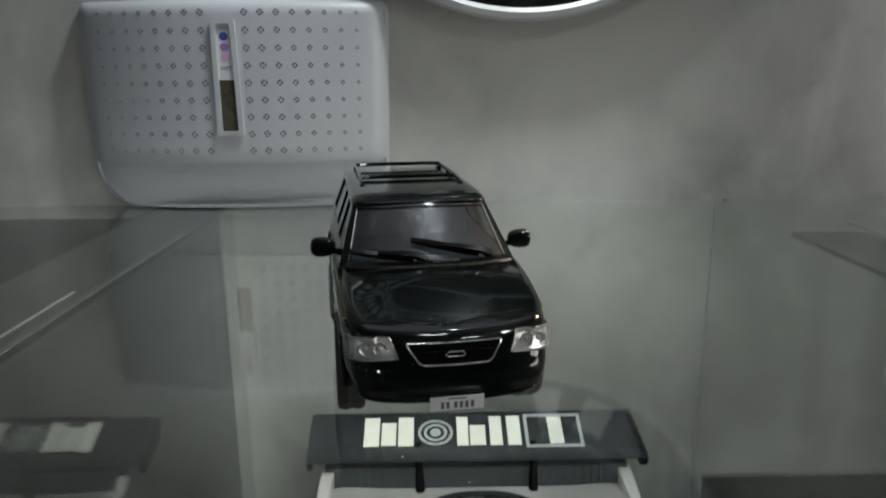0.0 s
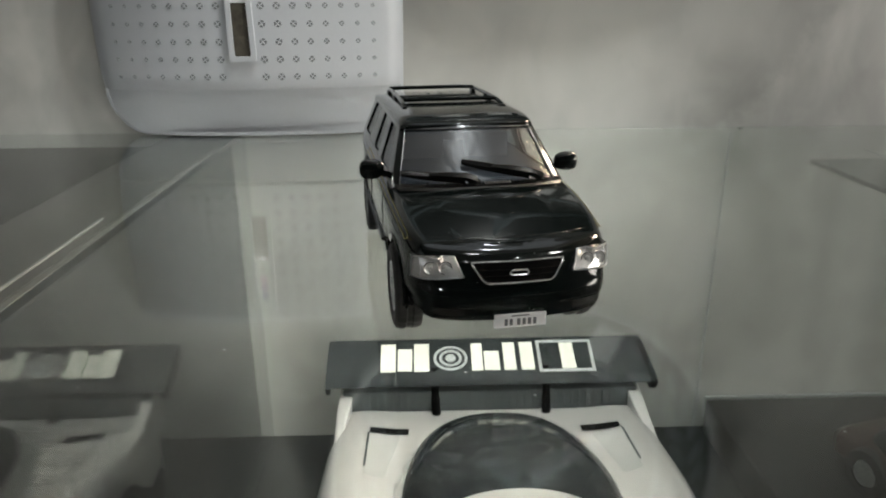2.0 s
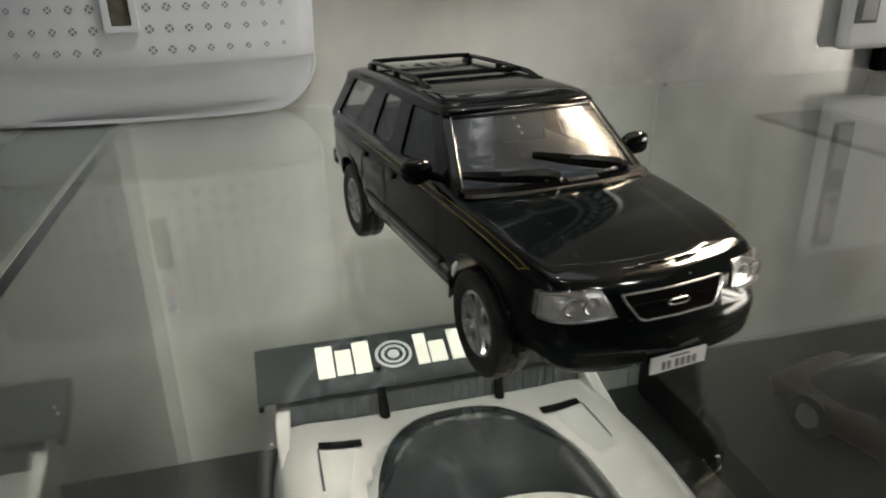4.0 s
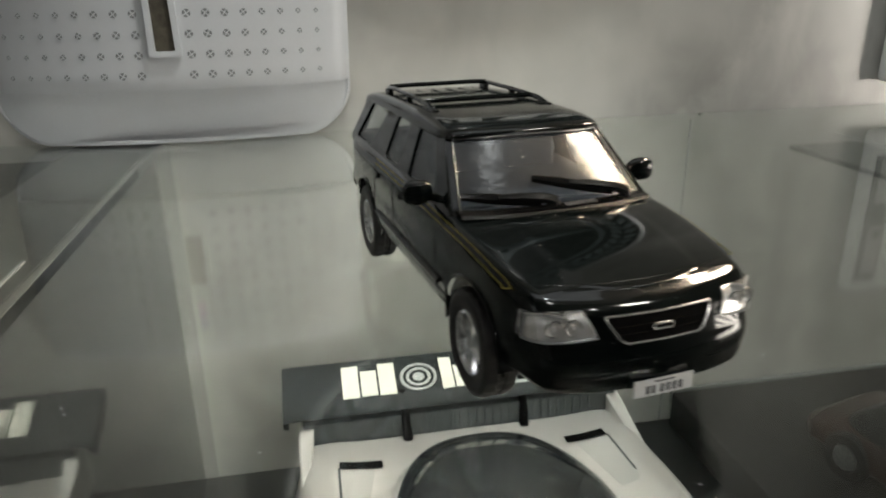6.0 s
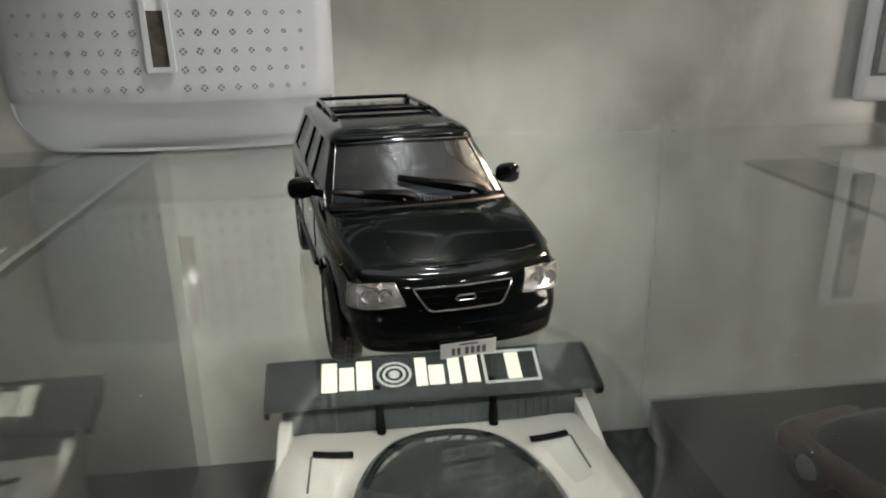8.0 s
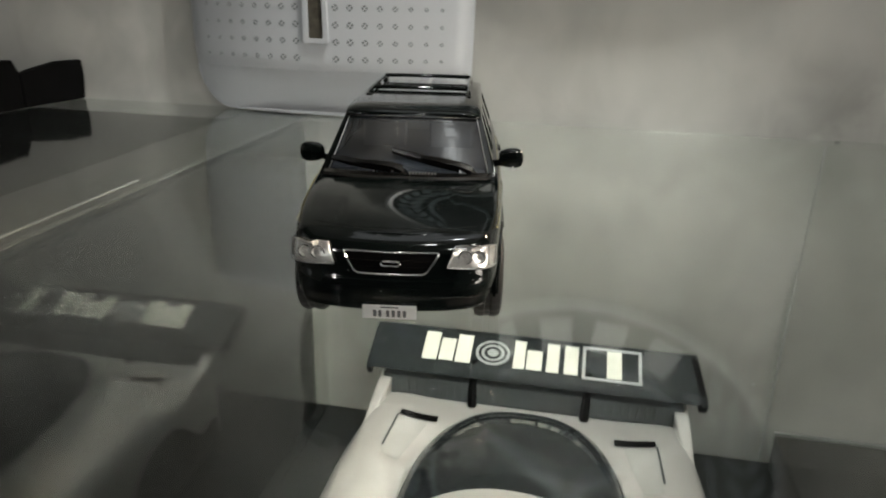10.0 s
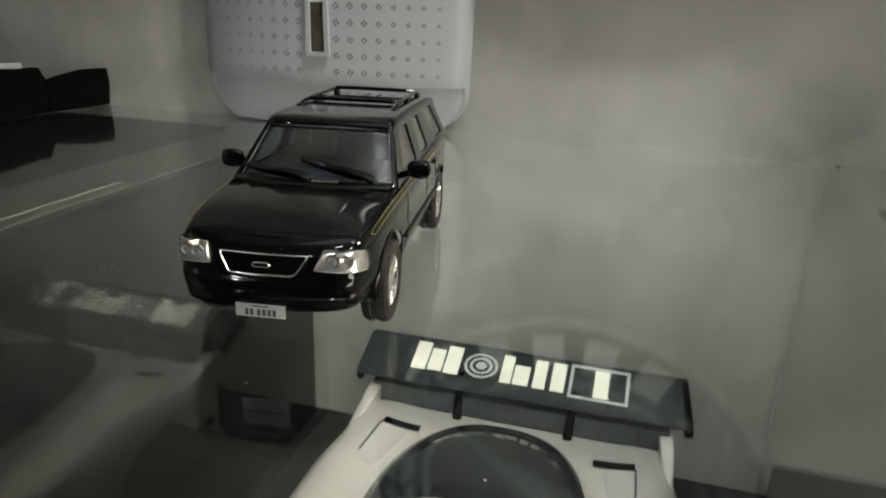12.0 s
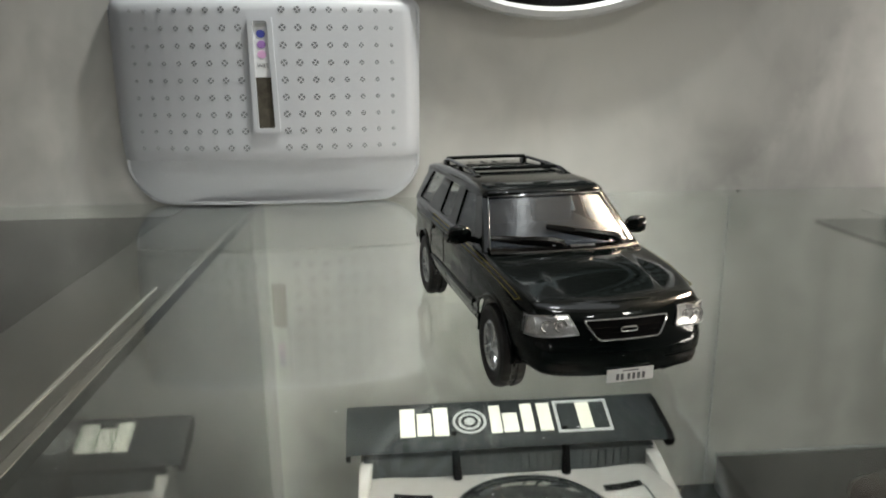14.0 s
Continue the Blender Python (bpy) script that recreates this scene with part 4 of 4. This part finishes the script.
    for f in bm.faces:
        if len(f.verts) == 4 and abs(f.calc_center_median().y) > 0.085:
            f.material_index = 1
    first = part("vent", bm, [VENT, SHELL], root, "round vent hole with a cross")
    spots = []
    for row in range(9):
        z = 28.3 + row * 7.66
        for c in range(8):
            spots += [(-58.9 + c * 6.97, z), (9.4 + c * 7.0, z)]
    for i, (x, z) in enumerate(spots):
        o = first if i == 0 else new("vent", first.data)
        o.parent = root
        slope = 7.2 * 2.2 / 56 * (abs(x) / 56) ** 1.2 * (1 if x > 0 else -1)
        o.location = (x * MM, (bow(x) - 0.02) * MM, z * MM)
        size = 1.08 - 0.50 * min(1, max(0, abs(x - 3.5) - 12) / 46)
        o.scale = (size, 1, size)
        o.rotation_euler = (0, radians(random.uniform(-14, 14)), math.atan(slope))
    # indicator strip
    strip = new("indicator")
    strip.parent = root
    y = 201.4
    strip.location = (0.0035, 0, 0)
    bm = bmesh.new()
    outer = rounded([(-9.5, 35.2), (2.6, 35.2), (1.6, 86.5), (-9.2, 86.5)], 1.5)
    hole = rounded([(-7.2, 37.4), (0.3, 37.4), (-0.6, 84.6), (-7.0, 84.6)], 0.8)
    part("indicator_frame", panel(outer, [hole], lambda x, z: (x, y - 1.3, z), (0, 2.0, 0)), SHELL, strip)
    part("indicator_card", slab(bmesh.new(), [(-7.3, y - 0.25, 60.2), (0.2, y - 0.25, 60.2), (-0.5, y - 0.25, 84.8), (-7.1, y - 0.25, 84.8)], (0, 0.6, 0)), PLATE, strip)
    part("indicator_window", slab(bmesh.new(), [(-7.0, y - 0.3, 37.3), (0.1, y - 0.3, 37.3), (-0.1, y - 0.3, 60.2), (-7.1, y - 0.3, 60.2)], (0, 0.6, 0)), SCREEN, strip, "dull brown indicator window")
    for z, m in ((79.2, BLUE), (74.6, VIOLET), (70.2, PINK)):
        bm = lathe(bmesh.new(), [(y - 0.1, 1.9), (y - 0.45, 1.9), (y - 0.45, 0)], 20, "y")
        bmesh.ops.scale(bm, vec=(1.05, 1, 0.92), verts=bm.verts)
        bmesh.ops.translate(bm, verts=bm.verts, vec=(-3.7, 0, z))
        part("indicator_spot", bm, m, strip)
    part("indicator_caption", boxed((-3.6, y - 0.35, 83.0), (4.6, 0.3, 1.5)), GREYPRINT, strip)
    words = bpy.data.curves.new("indicator_caption", "FONT")
    words.body, words.size, words.align_x, words.extrude = "WET", 2.4, "CENTER", 0.05
    holder = bpy.data.objects.new("indicator_caption", words)
    bm = bmesh.new()
    bm.from_mesh(bpy.data.meshes.new_from_object(holder))
    bpy.data.objects.remove(holder)
    bmesh.ops.transform(bm, matrix=Matrix.Translation((-3.5, y - 0.35, 64.6)) @ Matrix.Rotation(math.pi / 2, 4, "X"), verts=bm.verts)
    part("indicator_caption", bm, INK, strip, "dark printed word")
    return root


dehumidifier()


# ---- round wall sign ----
def sign():
    root = thing("round_sign", pose(0.0435, 0.214, 0.2), "round black enamel wall sign with pale rim and laurel leaves", "wall sign")
    part("disc", lathe(bmesh.new(), [(6, 100), (-2, 102.5), (-3.6, 101), (-3.6, 0)], 96, "y"), SIGN_BLACK, root)
    part("rim", lathe(bmesh.new(), [(6, 104), (-3, 107), (-5.5, 106), (-6, 103.5), (-4, 101.5), (4, 101.5)], 96, "y"), SIGN_RIM, root, "pale grey rim")
    part("wall_mount", lathe(bmesh.new(), [(7.6, 24), (7.6, 26), (5, 26), (4, 24)], 32, "y"), SIGN_BLACK, root)

    def round_the_rim(bm, angle, radius, twist=0.0):
        w = radians(angle)
        bmesh.ops.transform(bm, matrix=Matrix.Rotation(-w - math.pi / 2 + twist, 4, "Y"), verts=bm.verts)
        bmesh.ops.translate(bm, verts=bm.verts, vec=(radius * math.cos(w), 0, radius * math.sin(w)))
        return bm

    for angle in (-115, -98, -82, -65):
        part("lettering_bar", round_the_rim(boxed((0, -4.4, 0), (15, 1.4, 17), 0.4, 1), angle, 88.5), LETTER, root)
    part("inner_ring", lathe(bmesh.new(), [(-3.4, 74.5), (-4.4, 74.0), (-4.6, 72.5), (-4.4, 71.0), (-3.4, 70.5)], 96, "y"), LEAF, root)
    for angle in (90, -30, -150):
        w = radians(angle)
        along_arm, over = Vector((math.cos(w), 0, math.sin(w))), Vector((-math.sin(w), 0, math.cos(w)))
        bm = bmesh.new()
        loft(bm, [[along_arm * d + over * half + Vector((0, -3.5, 0)), along_arm * d + Vector((0, -3.5 - rise, 0)), along_arm * d - over * half + Vector((0, -3.5, 0))] for d, half, rise in ((3, 8.5, 3.2), (20, 6.4, 2.6), (45, 3.4, 1.7), (71, 0.6, 0.6))])
        part("emblem_arm", bm, LEAF, root, smooth=False)
    for side in (-1, 1):
        for k in range(13):
            for row, twist in ((93.5, -0.5), (83.5, 0.5)):
                leaf = lathe(bmesh.new(), [(-8.5, 0.2), (-5, 2.3), (0, 3.0), (5, 2.1), (8.5, 0.2)], 8, "x")
                bmesh.ops.scale(leaf, vec=(1, 0.45, 1), verts=leaf.verts)
                bmesh.ops.translate(leaf, verts=leaf.verts, vec=(0, -4.2, 0))
                part("laurel_leaf", round_the_rim(leaf, -90 + side * (44 + 9.3 * k), row, twist * side), LEAF, root)
    root.scale = (1.07, 1, 1.07)
    return root


sign()


# ---- large silver model racing car in the lower case ----
def race_car():
    root = thing("model_race_car", pose(0.0195, 0, -0.1795), "large silver model racing car with dark rear wing", "model car")
    nx, ny = 49, 90

    def wide(y):
        return along([(-205, 62), (-190, 74), (-120, 80), (-40, 77), (40, 76), (90, 79), (120, 79), (150, 78), (174, 75)], y)

    def height(x, y):
        u = x / wide(y)
        deck = along([(-205, 16), (-180, 24), (-120, 33), (-60, 40), (40, 46), (110, 49), (150, 47.5), (174, 45.5)], y)
        fender = 6 * math.exp(-((abs(u) - 0.82) / 0.16) ** 2) * (math.exp(-((y - 95) / 60) ** 2) + math.exp(-((y + 115) / 55) ** 2))
        e = (abs(x / 46) ** 2.5 + abs((y - 70) / 90) ** 2.5)
        dome = 24 * max(0, 1 - e) ** 0.55 if e < 1 else 0
        edge = 10 * max(0, (abs(u) - 0.90) / 0.10) ** 2
        return deck + fender + dome - edge

    bm = bmesh.new()
    rows = []
    for y in np.linspace(-205, 174, ny):
        line = [Vector((u * wide(y), y, height(u * wide(y) * 0.999, y))) for u in np.linspace(-1, 1, nx)]
        line = [Vector((-wide(y) * 0.99, y, 9))] + line + [Vector((wide(y) * 0.99, y, 9))]
        rows.append(line)
    loft(bm, rows, closed=False)
    part("body", bm, RACE, root, "silver painted racing car body", sharp=40)
    # smoked canopy, slightly proud, with a silver roof panel
    def dome_patch(e0, e1, lift, n=72, m=10, cy=70, a=46, b=90, only=None):
        bm = bmesh.new()
        rings = []
        for k in range(m + 1):
            e = e0 + (e1 - e0) * k / m
            ring = []
            for i in range(n):
                w = 2 * math.pi * i / n
                x = a * e * math.copysign(abs(math.cos(w)) ** 0.8, math.cos(w))
                y = cy + b * e * math.copysign(abs(math.sin(w)) ** 0.8, math.sin(w))
                ring.append(Vector((x, y, height(x, y) + lift)))
            rings.append(ring)
        loft(bm, rings, cap=False)
        return bm

    part("canopy", dome_patch(0.02, 0.945, 0.35, m=16), CANOPY, root, "smoked dark canopy glass")
    part("canopy_rim", dome_patch(0.94, 0.985, 0.6, m=3), RACE, root)
    bm = bmesh.new()
    rows = []
    for v in np.linspace(0, 1, 16):
        line = []
        for u in np.linspace(-1, 1, 21):
            x = 38 * u * (1 - 0.25 * (1 - v) ** 2)
            y = -6 + (80 - 9 * u * u + 6) * v
            line.append(Vector((x, y, height(x, y) + 0.9)))
        rows.append(line)
    loft(bm, rows, closed=False)
    part("roof", bm, RACE, root, "silver roof panel")
    # dark lower flanks
    for s in (-1, 1):
        bm = bmesh.new()
        rows = []
        for y in np.linspace(-170, 168, 40):
            top = 22 + 20 * math.exp(-((y - 118) / 24) ** 4) + 12 * math.exp(-((y + 110) / 26) ** 4)
            rows.append([Vector((s * (wide(y) + 0.7 - (0.8 if z > top - 1 else 0)), y, z)) for z in np.linspace(8, top, 6)])
        loft(bm, rows, closed=False)
        part("side_skirt", bm, BLACK, root, "matt black lower flank")
    # rear deck vents: flat patches, their shade put into black and darker silver
    for s in (-1, 1):
        v_root = new("deck_vent")
        v_root.parent = root
        for name, mat, x0, x1, y0, y1, lift, taper in (("vent_slot", BLACK, 40.5, 58.5, 150.5, 156, 0.5, 0), ("vent_ramp", RAMP, 44, 58.5, 116, 150, 0.3, 1)):
            bm = bmesh.new()
            rows = []
            for v in np.linspace(0, 1, 10):
                y = y0 + (y1 - y0) * v
                a = x0 + (x1 - x0) * (1 - v) * 0.45 * taper
                rows.append([Vector((s * q, y, height(s * q, y) + lift)) for q in np.linspace(a, x1, 8)])
            loft(bm, rows, closed=False)
            part(name, bm, mat, v_root)
        bm = bmesh.new()
        loft(bm, [[Vector((s * (58.4 + d), y, height(s * 58.4, y) + 0.5)) for y in np.linspace(122, 151, 8)] for d in (0, 1.0)], closed=False)
        part("vent_edge", bm, TAIL, v_root)
    for i in range(3):
        part("deck_print", boxed((-9 + i * 8.2, 163.5, 46.6), (4.0, 4.6, 0.7), 0.2, 1), GREYPRINT, root)
    # rear panel with ribs, wing, posts and fins
    rear = part("rear_panel", boxed((0, 178, 34), (146, 6, 44), 1), TAIL, root, "dark ribbed rear panel")
    for i in range(32):
        part("rib", boxed((-60 + i * 3.87, 174.6, 50), (1.2, 0.5, 11)), TAIL, rear)
    wing = new("rear_wing")
    wing.parent = root
    tilt = Matrix.Rotation(radians(25), 4, "X")
    def on_wing(x, y, z):
        return Matrix.Translation((0, 188, 66.2)) @ tilt @ Vector((x, y, z))
    bm = bmesh.new()
    rings = []
    for x in np.linspace(-79, 79, 9):
        prof = [(-15.5, -0.6), (-16, 0.4), (-13.5, 1.5), (-8, 1.9), (0, 1.95), (8, 1.8), (12, 1.2), (13, 0.4), (12.4, -0.9), (5, -1.2), (-8, -1.4)]
        rings.append([on_wing(x, y, z) for y, z in prof])
    loft(bm, rings)
    part("wing_blade", bm, WING, wing, "dark wing blade with cream printed blocks")
    for s in (-1, 1):
        bm = bmesh.new()
        slab(bm, [on_wing(s * (79 + max(0, s) * 0.12 * (13 - y)), y, z) for y, z in ((-16, -5), (-16.5, 0.3), (-13, 1.9), (8, 2.1), (12.5, 0.6), (13, -4), (4, -7))], (s * 2.2 - max(0, s) * 5.4, 0, 0))
        part("end_plate", bm, BLACK if s > 0 else WING, wing)
        bm = bmesh.new()
        tube(bm, [(s * 27, 170.5, 44), (s * 27.5, 175, 55), (s * 28, 182, 65)], [2.4, 2.0, 1.8], 8)
        part("wing_post", bm, BLACK, wing)
        bm = bmesh.new()
        loft(bm, [[Vector(p) for p in ((s * 69.5, y, 36), (s * a, y, z - 0.5), (s * (a + 0.8), y, z), (s * (b - 0.8), y, z), (s * b, y, z - 0.5), (s * 75.2, y, 36))] for y, z, a, b in ((146, 47, 71, 74.5), (160, 49.5, 70, 75), (172, 53, 68.6, 75), (183, 57.5, 67.6, 73.6))])
        part("side_fin", bm, RACE, root)

    def mark(x0, x1, y0=-8.4, y1=8.4, lift=2.0):
        return slab(bmesh.new(), [on_wing(x, y, lift) for x, y in ((x0, y0), (x1, y0), (x1, y1), (x0, y1))], (0, 0.05, 0.25))

    for x0, x1, y0, y1 in ((-54.5, -47.0, -8.4, 8.4), (-46.0, -38.8, -8.0, 5.2), (-37.8, -30.2, -8.4, 8.4), (-9.0, -3.4, -8.4, 8.2), (-2.6, 5.0, -8.2, 3.2), (7.2, 13.2, -8.4, 8.4), (15.8, 22.4, -8.4, 8.4)):
        part("cream_block", mark(x0, x1, y0, y1), CREAM, wing)
    for r0, r1 in ((7.8, 6.6), (5.2, 4.0), (2.4, 0.1)):
        bm = bmesh.new()
        n = 28
        ring = lambda r, h: [on_wing(-19.5 + 1.1 * r * math.cos(w), -0.6 + 0.95 * r * math.sin(w), h) for w in (2 * math.pi * i / n for i in range(n))]
        loft(bm, [ring(r0, 1.9), ring(r0, 2.3), ring(r1, 2.3), ring(r1, 1.9)], cap=False)
        part("ring_mark", bm, GREYPRINT, wing)
    for x0, x1, y0, y1 in ((24.5, 26.0, -10, 9.4), (51.2, 52.7, -10, 9.4), (25.8, 51.4, 8.0, 9.4), (25.8, 51.4, -10, -8.6)):
        part("frame_mark", mark(x0, x1, y0, y1), GREYPRINT, wing)
    part("cream_block", mark(36.2, 43.2, -8.0, 7.6), CREAM, wing)
    # wheels
    for s in (-1, 1):
        for y in (118, -110):
            bm = lathe(bmesh.new(), [(s * 46, 12), (s * 46, 20), (s * 49, 22), (s * 73, 22), (s * 75, 20), (s * 75, 12), (s * 73, 11)], 40, "x", (0, y, 22))
            part("wheel", bm, RUBBER, root)
    return root


race_car()


# ---- neighbours on the shelf ----
def black_stand():
    root = thing("black_stand", pose(-0.238, 0.0, 0), "matt black folded card stand with a notched top on the shelf", "stand")
    bm = bmesh.new()
    slab(bm, [(0, 90, 0.3), (0, 181.4, 0.3), (0, 181.4, 17.5), (0, 178, 23.4), (0, 168, 23.2), (0.3, 150, 24.6), (0.2, 122, 25.2), (0, 90, 27)], (-5, 0, 0))
    bmesh.ops.bevel(bm, geom=bm.edges[:], offset=0.4, segments=1, affect="EDGES")
    part("card", bm, BLACK, root)
    bm = slab(bmesh.new(), [(0.6, 181.6, 0.3), (4.4, 220.5, 0.3), (5.5, 221, 12), (5, 220.5, 20.5), (2.6, 206, 20.6), (1, 198, 19.2), (0.8, 188, 17.8), (0.6, 181.6, 16.6)], (-4, 0, 0))
    bmesh.ops.bevel(bm, geom=bm.edges[:], offset=0.4, segments=1, affect="EDGES")
    part("flap", bm, BLACK, root, "lower folded flap")
    part("backing_sheet", slab(bmesh.new(), [(-9, 92, 0.3), (-9, 176, 0.3), (-9, 176, 25.5), (-9, 150, 26.6), (-9, 92, 29.2)], (-1.2, 0, 0)), PLATE, root, "pale backing sheet")
    return root


black_stand()


def white_device():
    root = thing("white_device", pose(0.2715, 0.2, 0), "white plastic electric device with grey panel on the shelf", "electric device")
    part("foot", boxed((12, 16, 6.5), (34, 7, 13), 2), BLACK, root)
    part("case", boxed((0, 16, 56.5), (60, 8, 89), 3.5, 4), DEVICE, root)
    inset = part("panel", boxed((-20, 11.8, 60), (13, 1.2, 70), 0.5), VENT, root, "grey inset control panel")
    part("panel_plate", boxed((-19.2, 11.1, 38.5), (8.6, 0.8, 24), 0.4), GREYPRINT, inset)
    part("panel_spot", lathe(bmesh.new(), [(11.3, 4), (10.7, 3.8), (10.7, 0)], 24, "y", (-19.2, 0, 56)), INK, inset)
    part("panel_plate", boxed((-19.2, 11.1, 77), (8.6, 0.8, 26), 0.4), GREYPRINT, inset)
    part("panel_bar", boxed((-19.2, 10.5, 68), (5.5, 0.5, 4)), INK, inset)
    return root


white_device()


def brown_car():
    root = thing("brown_model_car", pose(0.222, 0.10, -0.157, 0, 0, 14), "dark red-brown model car on the black plinth", "model car")
    bm = bmesh.new()
    rings = []
    for y, w, z0, z1 in ((-66, 16, 9, 15), (-64, 22, 7, 19), (-55, 25, 6, 22), (-20, 27, 6, 25), (0, 27.5, 6, 26), (40, 27, 6, 25), (60, 25, 7, 23), (66, 20, 9, 18)):
        zm = (z0 + z1) / 2
        rings.append([(w * math.copysign(abs(math.cos(q)) ** 0.45, math.cos(q)), y, zm + (z1 - zm) * math.copysign(abs(math.sin(q)) ** 0.5, math.sin(q))) for q in (2 * math.pi * i / 28 for i in range(28))])
    loft(bm, rings)
    part("body", bm, BROWN, root)
    bm = bmesh.new()
    rings = []
    for z, w, y0, y1 in ((23, 24, -26, 52), (28, 22.5, -20, 48), (34, 20, -10, 40), (37.5, 18, -4, 34), (38.5, 14, 0, 30)):
        c, h = (y0 + y1) / 2, (y1 - y0) / 2
        rings.append([(w * math.copysign(abs(math.cos(q)) ** 0.5, math.cos(q)), c + h * math.copysign(abs(math.sin(q)) ** 0.5, math.sin(q)), z) for q in (2 * math.pi * i / 28 for i in range(28))])
    loft(bm, rings)
    part("cabin", bm, CANOPY, root, "dark glazed cabin")
    for s in (-1, 1):
        for y in (-40, 40):
            part("wheel", lathe(bmesh.new(), [(s * 17, 6), (s * 17, 10.5), (s * 19, 11.5), (s * 26, 11.5), (s * 28, 10.5), (s * 28.3, 6.5), (s * 27, 6)], 28, "x", (0, y, 11.5)), RUBBER, root)
            part("hubcap", lathe(bmesh.new(), [(s * 26.5, 6.2), (s * 28.2, 5.6), (s * 28.6, 0)], 20, "x", (0, y, 11.5)), SURROUND, root)
    part("bumper", boxed((0, -66, 11), (44, 3, 5), 1.2), CHROME, root)
    return root


brown_car()


# ---- specks of dust on the glass ----
def dust():
    bm = bmesh.new()
    rng = random.Random(5)
    for _ in range(170):
        x, y, r = rng.uniform(-100, 140), rng.uniform(-70, 200), rng.uniform(0.08, 0.26)
        a = rng.uniform(0, 3)
        vs = [bm.verts.new((x + r * math.cos(a + k * 2.1) * rng.uniform(0.6, 1.5), y + r * math.sin(a + k * 2.1), 0.02)) for k in range(3)]
        t = bm.verts.new((x, y, 0.02 + r * 0.5))
        for k in range(3):
            bm.faces.new((vs[k], vs[(k + 1) % 3], t))
        bm.faces.new(vs[::-1])
    tagged(part("dust_specks", bm, PLATE, None, "pale dust specks scattered over the glass shelf"), category="dust", kind="stuff")


dust()


# ---- lamps ----
def lamp_box(name, m, size, label, category):
    root = thing(name, m, label, category)
    part("housing", boxed((0, 0, 0), size, 4), LAMP_HOUSING, root)
    return root


lamp_box("led_panel_lamp", pose(0.0, 0.031, 0.450), (500, 381, 24), "white flat panel lamp above the shelf", "panel lamp")
spot_root = thing("spot_lamp", SPOT, "small black spot lamp hanging from the ceiling on a rod", "spot lamp")
part("shade", lathe(bmesh.new(), [(22, 27), (60, 24), (72, 12), (74, 0), (70, 0), (68, 11), (58, 21), (22, 24.5)], 28, "z"), TRIM, spot_root)
arm_bm = bmesh.new()
up = SPOT.to_3x3().transposed() @ Vector((0, 0, 1000))
tube(arm_bm, [(0, 0, 70), (0, 0, 95), Vector((0, 0, 100)) + up * 0.03, Vector((0, 0, 100)) + up * 0.425], 4, 8)
part("arm", arm_bm, TRIM, spot_root)
for x, y, size, watts in CEILING_SPOTS:
    tagged(lamp_box("ceiling_spot", pose(x, y, 0.843), (90, 90, 14), "small square white ceiling lamp", "ceiling lamp"), group="ceiling lamps")


pendant = lamp_box("pendant_lamp", PENDANT @ pose(0, 0, 0.012), (44, 54, 16), "small square pendant lamp on a thin rod", "pendant lamp")
rod = bmesh.new()
to_top = PENDANT.to_3x3().transposed() @ Vector((0, 0, 1000))
tube(rod, [Vector((0, 0, 6)), Vector((0, 0, 14)) + to_top * 0.02, Vector((0, 0, 14)) + to_top * 0.455], 2.5, 8)
part("rod", rod, TRIM, pendant)
lamp_box("warm_lamp", WARM @ pose(0, 0, 0.010), (136, 116, 12), "small square warm lamp on a long thin arm", "wall lamp")
part("lamp_bracket", lathe(bmesh.new(), [(0, 5), (30, 5), (34, 4), (680, 4)], 12, "z", (0, 0, 0)), LAMP_HOUSING, bpy.data.objects["warm_lamp"])


def window_frame(x, y, z, wide, high, turn):
    root = thing("window", pose(x, y, z, 0, 0, turn), "unseen bright window in the side wall", "window")
    for b, c, sy, sz in ((0, high / 2, wide + 30, 30), (0, -high / 2, wide + 30, 30), (wide / 2, 0, 30, high - 30), (-wide / 2, 0, 30, high - 30)):
        part("window_frame", boxed((-12, b, c), (24, sy, sz), 3), LAMP_HOUSING, root)
    return tagged(root, kind="structure")


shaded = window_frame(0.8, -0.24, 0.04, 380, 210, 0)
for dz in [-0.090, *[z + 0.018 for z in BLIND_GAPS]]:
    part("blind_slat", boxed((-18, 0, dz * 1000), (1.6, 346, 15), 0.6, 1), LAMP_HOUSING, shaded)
# made-up window opening round the left fill lamp
window_frame(-0.8, -0.40, 0.40, 440, 390, 180)


for x, y in [*LED_ROW, (0.07, 0.0)]:
    root = thing("led_spot", pose(x, y, 0.438), "tiny bright white lamp under the panel lamp", "lamp", "lamps under the panel")
    part("lamp_rim", lathe(bmesh.new(), [(0, 13), (-8, 13), (-8, 11.5), (-2, 11.5), (-2, 0)], 24, "z"), LAMP_HOUSING, root)
